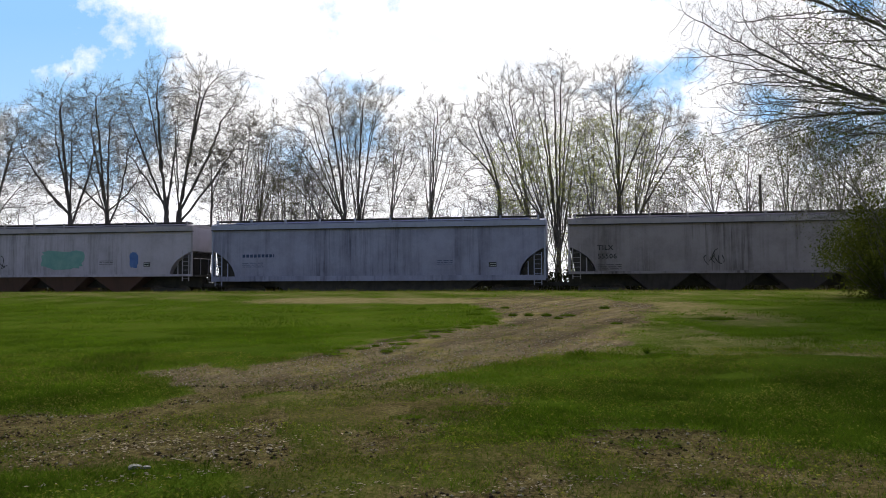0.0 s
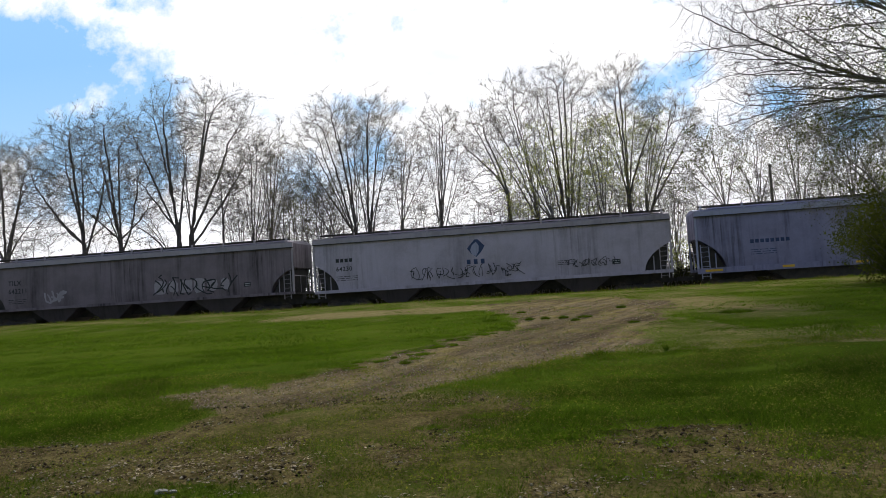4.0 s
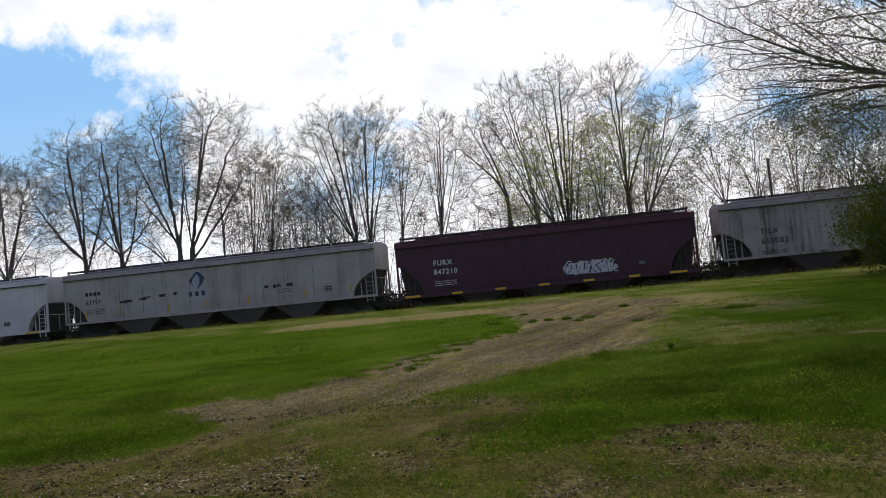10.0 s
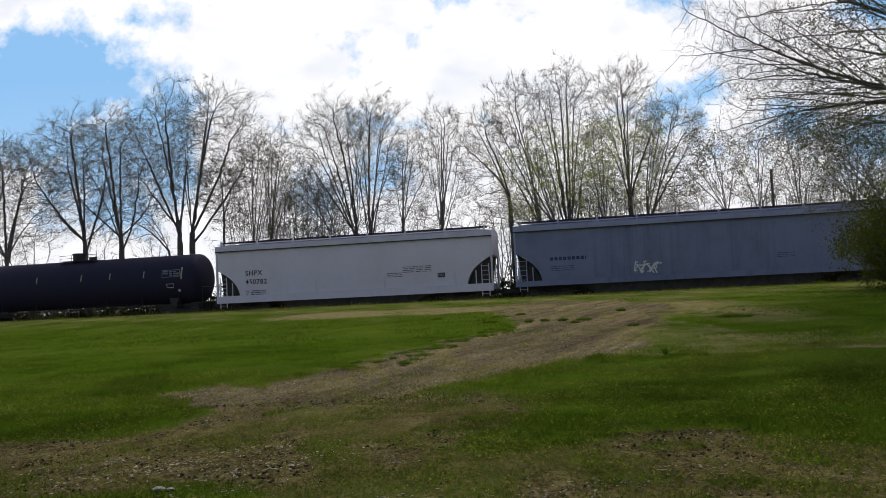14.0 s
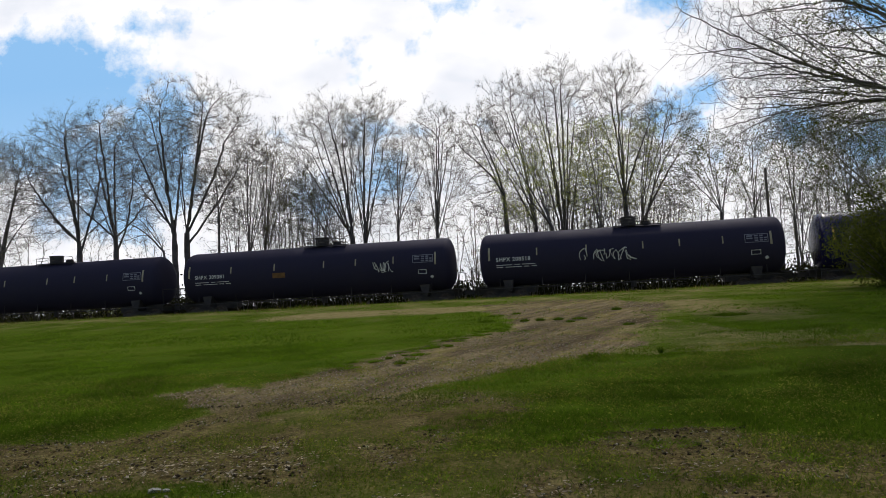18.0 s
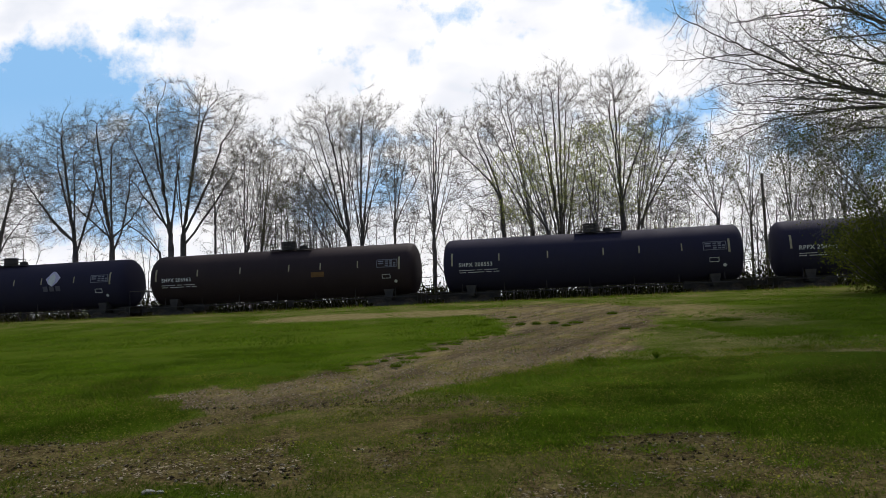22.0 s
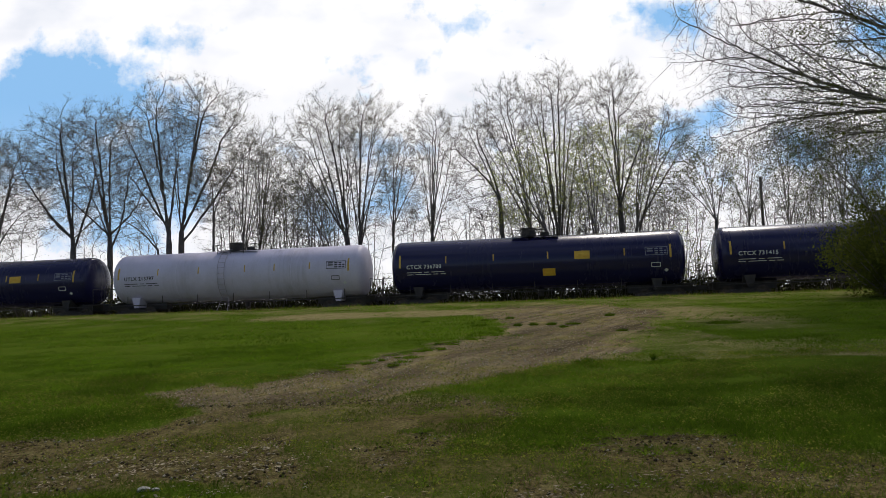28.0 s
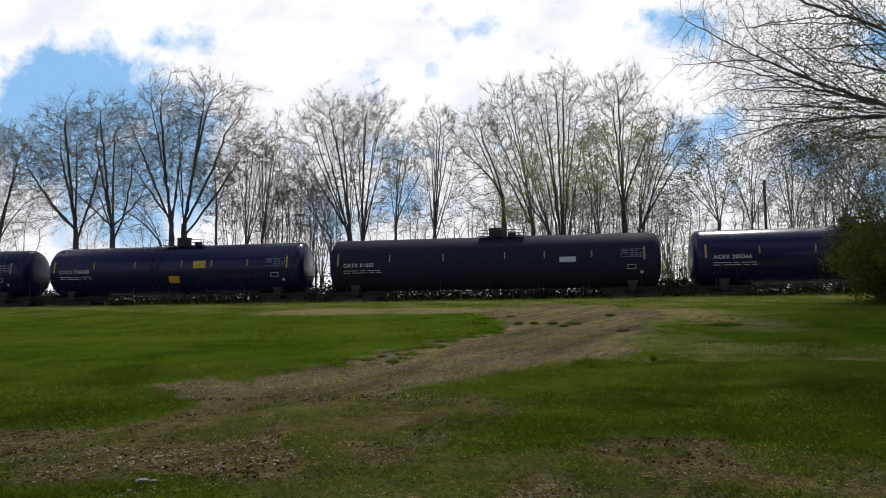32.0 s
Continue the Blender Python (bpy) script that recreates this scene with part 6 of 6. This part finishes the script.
emblem(car, 1.0, y, 3.35, 0.95, LOGOBLUE, T_BLUE, LOGOBLUE)
car, hx, y, zs = hopper(59.4, 81.2, "light grey covered hopper wagon with a leaf mark and black scrawls", P_PALE, T_GREY, ("", "64230"), BLACK, 1.30, 4, B_GREY, deep=0.16, mark_size=0.36, mark_x=1.4)
emblem(car, -0.5, y, 3.35, 0.9, LOGOBLUE, T_BLUE, LOGOBLUE)
side_mark(car, "graffiti", scrawl_shape(6.5, 0.7, 16, 9, 0.022), BLACK, -4.5, y, zs + 0.25)
side_mark(car, "graffiti", scrawl_shape(2.6, 0.5, 8, 10, 0.022), BLACK, 4.6, y, zs + 0.4)
car, hx, y, zs = hopper(81.2, 103.7, "sooty dark grey covered hopper wagon with pale graffiti", P_DARK, T_GREY, ("TILX", "642211"), BLACK, 1.40, 4, B_GREY, deep=0.14, mark_x=1.8)
for j, (w, h) in enumerate(((0.9, 0.9), (0.7, 0.75), (0.9, 0.8), (0.8, 0.95), (0.7, 0.8), (0.6, 0.7))):
    side_mark(car, "graffiti", blob_shape(w, h, 70 + j, 14), T_GREY, 1.9 + 0.86 * j, y, zs + 0.75, "pale sprayed patch")
side_mark(car, "graffiti", scrawl_shape(5.2, 1.1, 7, 13, 0.045), BLACK, 1.4, y - 0.008, zs + 0.2)
side_mark(car, "graffiti", scrawl_shape(1.7, 0.8, 3, 14, 0.07), T_GREY, -6.3, y, zs + 0.2)
car, hx, y, zs = hopper(103.7, 121.75, "off-white covered hopper wagon with dark lettering", P_WHITE, T_WHITE, ("MWCX", "481671"), BLACK, 1.12, 3, B_PALE, deep=0.16, mark_size=0.44, top=4.35, yellow=5, mark_x=1.75)
car, hx, y, zs = hopper(121.75, 144.1, "dull navy covered hopper wagon with faded lettering", P_NAVY, T_DARK, BARS, LOGOBLUE, 1.10, deep=0.28, mark_size=0.32, yellow=6, mark_z=-0.3)
side_mark(car, "data_frame", Shape().box(-0.3, 0.3, -0.004, 0, 0.14, 0.17).box(-0.3, 0.3, -0.004, 0, -0.17, -0.14).box(-0.3, -0.27, -0.004, 0, -0.14, 0.14).box(0.27, 0.3, -0.004, 0, -0.14, 0.14), T_GREY, hx - 3.0, y, zs + 0.62, "pale outlined data frame")
car, hx, y, zs = hopper(144.1, 165.5, "light grey covered hopper wagon with rust-brown streaks", car_paint("streaky_grey_paint", (0.44, 0.40, 0.40), (0.13, 0.10, 0.10), 0.95, streak=1.0), T_GREY, ("TILX", "650082"), BLACK, 1.45, 4, B_GREY, deep=0.12, mark_x=2.0, mark_z=-0.35)
car, hx, y, zs = hopper(165.5, 183.6, "dark maroon covered hopper wagon with white lettering", P_MAROON, T_MAROON, ("FURX", "847210"), WHITE, 1.05, 3, B_GREY, deep=0.2, mark_size=0.42, mark_x=2.2, top=4.4, yellow=7)
side_mark(car, "graffiti", blob_shape(2.9, 0.75, 15, 34), LILAC, 2.6, y, zs + 0.62, "lilac and white sprayed patch")
side_mark(car, "graffiti", scrawl_shape(2.8, 0.8, 6, 16, 0.035), LOGOBLUE, 1.2, y - 0.012, zs + 0.2)
side_mark(car, "graffiti", scrawl_shape(2.8, 0.8, 6, 17, 0.03), WHITE, 1.2, y - 0.022, zs + 0.26)
car, hx, y, zs = hopper(183.6, 205.4, "weathered grey covered hopper wagon with a leaf mark", car_paint("warm_grey_paint", (0.50, 0.478, 0.46), (0.18, 0.155, 0.145), 0.75), T_GREY, ("", "63797"), BLACK, 1.40, 4, car_paint("brown_grey_bay_paint", (0.13, 0.115, 0.108), (0.055, 0.048, 0.046), 0.8), deep=0.12, mark_x=1.5, mark_size=0.38, yellow=0)
emblem(car, -1.1, y, 3.4, 0.95, LOGOBLUE, T_BLUE, LOGOBLUE)
for i, (x, z, w) in enumerate(((-6.4, 0.95, 0.75), (-5.0, 1.05, 0.6), (-3.7, 1.12, 0.34), (-2.7, 1.16, 0.2), (3.3, 1.02, 0.2), (3.8, 1.0, 0.42), (4.7, 1.02, 0.32))):
    side_mark(car, "graffiti", scrawl_shape(w, 0.14, 3, 18 + i, 0.045), BLACK, x, y, zs + z, "small black smears of paint")
for x in (-8.8, -6.4, -3.1, -0.5, 2.2, 5.8, 8.7):
    side_mark(car, "reflector", shared("upright_reflector", lambda: Shape().box(-0.055, 0.055, -0.004, 0.004, 0, 0.46)), AMBER, x, y, zs + 0.22, "faded yellow reflector strip")
for i in range(11):
    side_mark(car, "side_seam", shared("side_seam", lambda: Shape().box(-0.012, 0.012, -0.004, 0.004, 0, 1.9)), B_PALE, -8.0 + 1.6 * i, y, zs + 0.1, "")
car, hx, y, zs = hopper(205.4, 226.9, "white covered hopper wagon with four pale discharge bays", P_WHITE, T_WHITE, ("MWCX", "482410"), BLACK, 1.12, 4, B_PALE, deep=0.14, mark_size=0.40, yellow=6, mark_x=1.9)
car, hx, y, zs = hopper(226.9, 248.3, "grey-blue covered hopper wagon with a small white scrawl", P_GREYBLUE, T_BLUE, BARS, LOGOBLUE, 1.10, deep=0.28, mark_size=0.32, mark_z=-0.55)
side_mark(car, "graffiti", scrawl_shape(1.3, 0.62, 4, 20, 0.04), WHITE, -3.6, y, zs + 0.15)
car, hx, y, zs = hopper(248.3, 266.5, "clean white covered hopper wagon with a deep side sill", P_CLEAN, T_WHITE, ("SHPX", "450782"), BLACK, 0.98, 0, None, deep=0.42, mark_size=0.42, mark_x=1.9, mark_z=-0.35, ribs=4, top=4.5)
side_mark(car, "small_print", bars_shape(1.7, 0.4, 4, 30), BLACK, 3.2, y, zs + 0.85, "lines of small print")

DARKLABEL = "black tank wagon with upright reflective strips"
tank_wagon(266.5, 285.4, DARKLABEL, K_BLACK, "-", dome=-0.3)
tank_wagon(285.4, 303.7, "glossy navy tank wagon with a yellow panel", K_NAVY, "CTCX 730939", yellow_panels=((2.4, 0.28, 0.8, 0.42),), dome=-0.4)
car, hx, r, zc, on_shell, curved = tank_wagon(303.7, 322.0, "black tank wagon with white scrawled graffiti", K_BLACK, "SHPX 208518", dome=0.2)
part("graffiti", scrawl_shape(2.8, 0.75, 7, 40, 0.025), WHITE, car, "white sprayed outline scrawl", Matrix.Translation((-2.6, -0.03, 0)) @ on_shell(zc - 0.42))
car, hx, r, zc, on_shell, curved = tank_wagon(322.0, 340.5, "black tank wagon with a small white scrawl", K_BLACK, "SHPX 209381", yellow_panels=((-2.0, -0.15, 0.8, 0.3),), dome=0.3, panel_mat=RUSTPANEL)
part("graffiti", scrawl_shape(1.0, 0.65, 4, 41, 0.025), WHITE, car, "white sprayed scrawl", Matrix.Translation((3.9, -0.03, 0)) @ on_shell(zc - 0.35))
tank_wagon(340.5, 358.8, DARKLABEL, K_BLACK, "SHPX 208582", dome=0.4)
tank_wagon(358.8, 377.4, DARKLABEL, K_BLACK, "RPPX 208406", dome=0.3)
tank_wagon(377.4, 395.7, DARKLABEL, K_BLACK, "SHPX 208553", dome=0.2)
tank_wagon(395.7, 414.2, "sooty brown-black tank wagon with white lettering", K_BROWN, "SHPX 206963", yellow_panels=((2.6, -0.12, 0.8, 0.3),), dome=0.3, panel_mat=RUSTPANEL)
car, hx, r, zc, on_shell, curved = tank_wagon(414.2, 432.7, "black tank wagon with a pale leaf mark", K_BLACK, "-", dome=-0.6)
part("emblem", Shape().prism([(-0.50, 0.04), (-0.04, 0.52), (0.14, 0.50), (0.52, 0.12), (0.30, -0.22), (0.02, -0.48), (-0.28, -0.3)], -0.03, -0.01), LILAC, car, "pale leaf-shaped mark", Matrix.Translation((3.6, 0, 0)) @ on_shell(zc + 0.42))
part("emblem_leaf", Shape().prism([(-0.24, -0.3), (-0.32, -0.05), (-0.2, 0.22), (0.04, 0.38), (0.18, 0.14), (0.16, -0.16), (0.0, -0.44)], -0.04, -0.03), WHITE, car, "", Matrix.Translation((3.6, 0, 0)) @ on_shell(zc + 0.42))
part("name_bar", bars_shape(1.3, 0.42, 1, 50), T_DARK, car, "bars where a name is painted", Matrix.Translation((2.95, -0.02, 0)) @ on_shell(zc - 0.42))
YP = ((2.7, 0.28, 0.85, 0.45), (0.85, -0.6, 0.7, 0.4))
tank_wagon(432.7, 451.1, "glossy navy tank wagon with two yellow panels", K_NAVY, "CTCX 731010", yellow_panels=YP, dome=-0.5)
tank_wagon(451.1, 469.6, "glossy navy tank wagon with two yellow panels", K_NAVY, "CTCX 731376", yellow_panels=YP, dome=0.2, ladder=-1.1)
tank_wagon(469.6, 488.1, "glossy navy tank wagon with two yellow panels", K_NAVY, "CTCX 731415", yellow_panels=YP, dome=0.2)
tank_wagon(488.1, 506.4, "glossy navy tank wagon with two yellow panels", K_NAVY, "CTCX 736700", yellow_panels=YP, dome=-0.3)
tank_wagon(506.4, 524.3, "white tank wagon with dark lettering and a side ladder", K_WHITE, "UTLX 213797", BLACK, stripes=AMBER, dome=-0.4, ladder=-0.7, belt=T_GREY)
tank_wagon(524.3, 542.7, "navy tank wagon with a yellow panel", K_NAVY, "TILX 194417", yellow_panels=((3.4, 0.25, 0.8, 0.42),), dome=-0.3)
tank_wagon(542.7, 561.4, "navy-black tank wagon with a central ladder", K_NAVY, "ACFX 200366", dome=-0.2, ladder=-1.2)
car, hx, r, zc, on_shell, curved = tank_wagon(561.4, 582.2, "long black tank wagon with dull white markings", K_BLACK, "CATX 81007", dome=0.3)
part("white_panel", curved(4.0, 4.9, zc - 0.1, zc + 0.2, 0.01), WHITE, car, "white information panel")
tank_wagon(582.2, 600.8, "glossy navy tank wagon with yellow panels and a ladder", K_NAVY, "CTCX 736638", yellow_panels=((2.0, 0.28, 0.8, 0.45), (0.3, -0.6, 0.7, 0.4)), dome=0.2, ladder=-1.0)
tank_wagon(600.8, 619.2, DARKLABEL, K_NAVY, "-", dome=0.2)


# ---- what moves ----
def motions():
    for ob, s0 in TRAIN:
        rows = []
        for t in (0, 4, 8, 12, 16, 20, 24, 28, 32):
            s = s0 + 17.927 * t + 0.43 * ((t - 16) / 16) ** 2
            rows.append((t, Matrix.Translation(at_track(s, z=Z_RAIL)) @ pose(0, 0, 0, 0, 0, TURN)))
        walk(ob, rows)
    walk(sky_sheet, [(0, pose(EYE.x, EYE.y, EYE.z)), (16, pose(EYE.x, EYE.y, EYE.z, -1.9, 0, -1.3)), (32, pose(EYE.x, EYE.y, EYE.z, -3.8, 0, -2.6))])


motions()
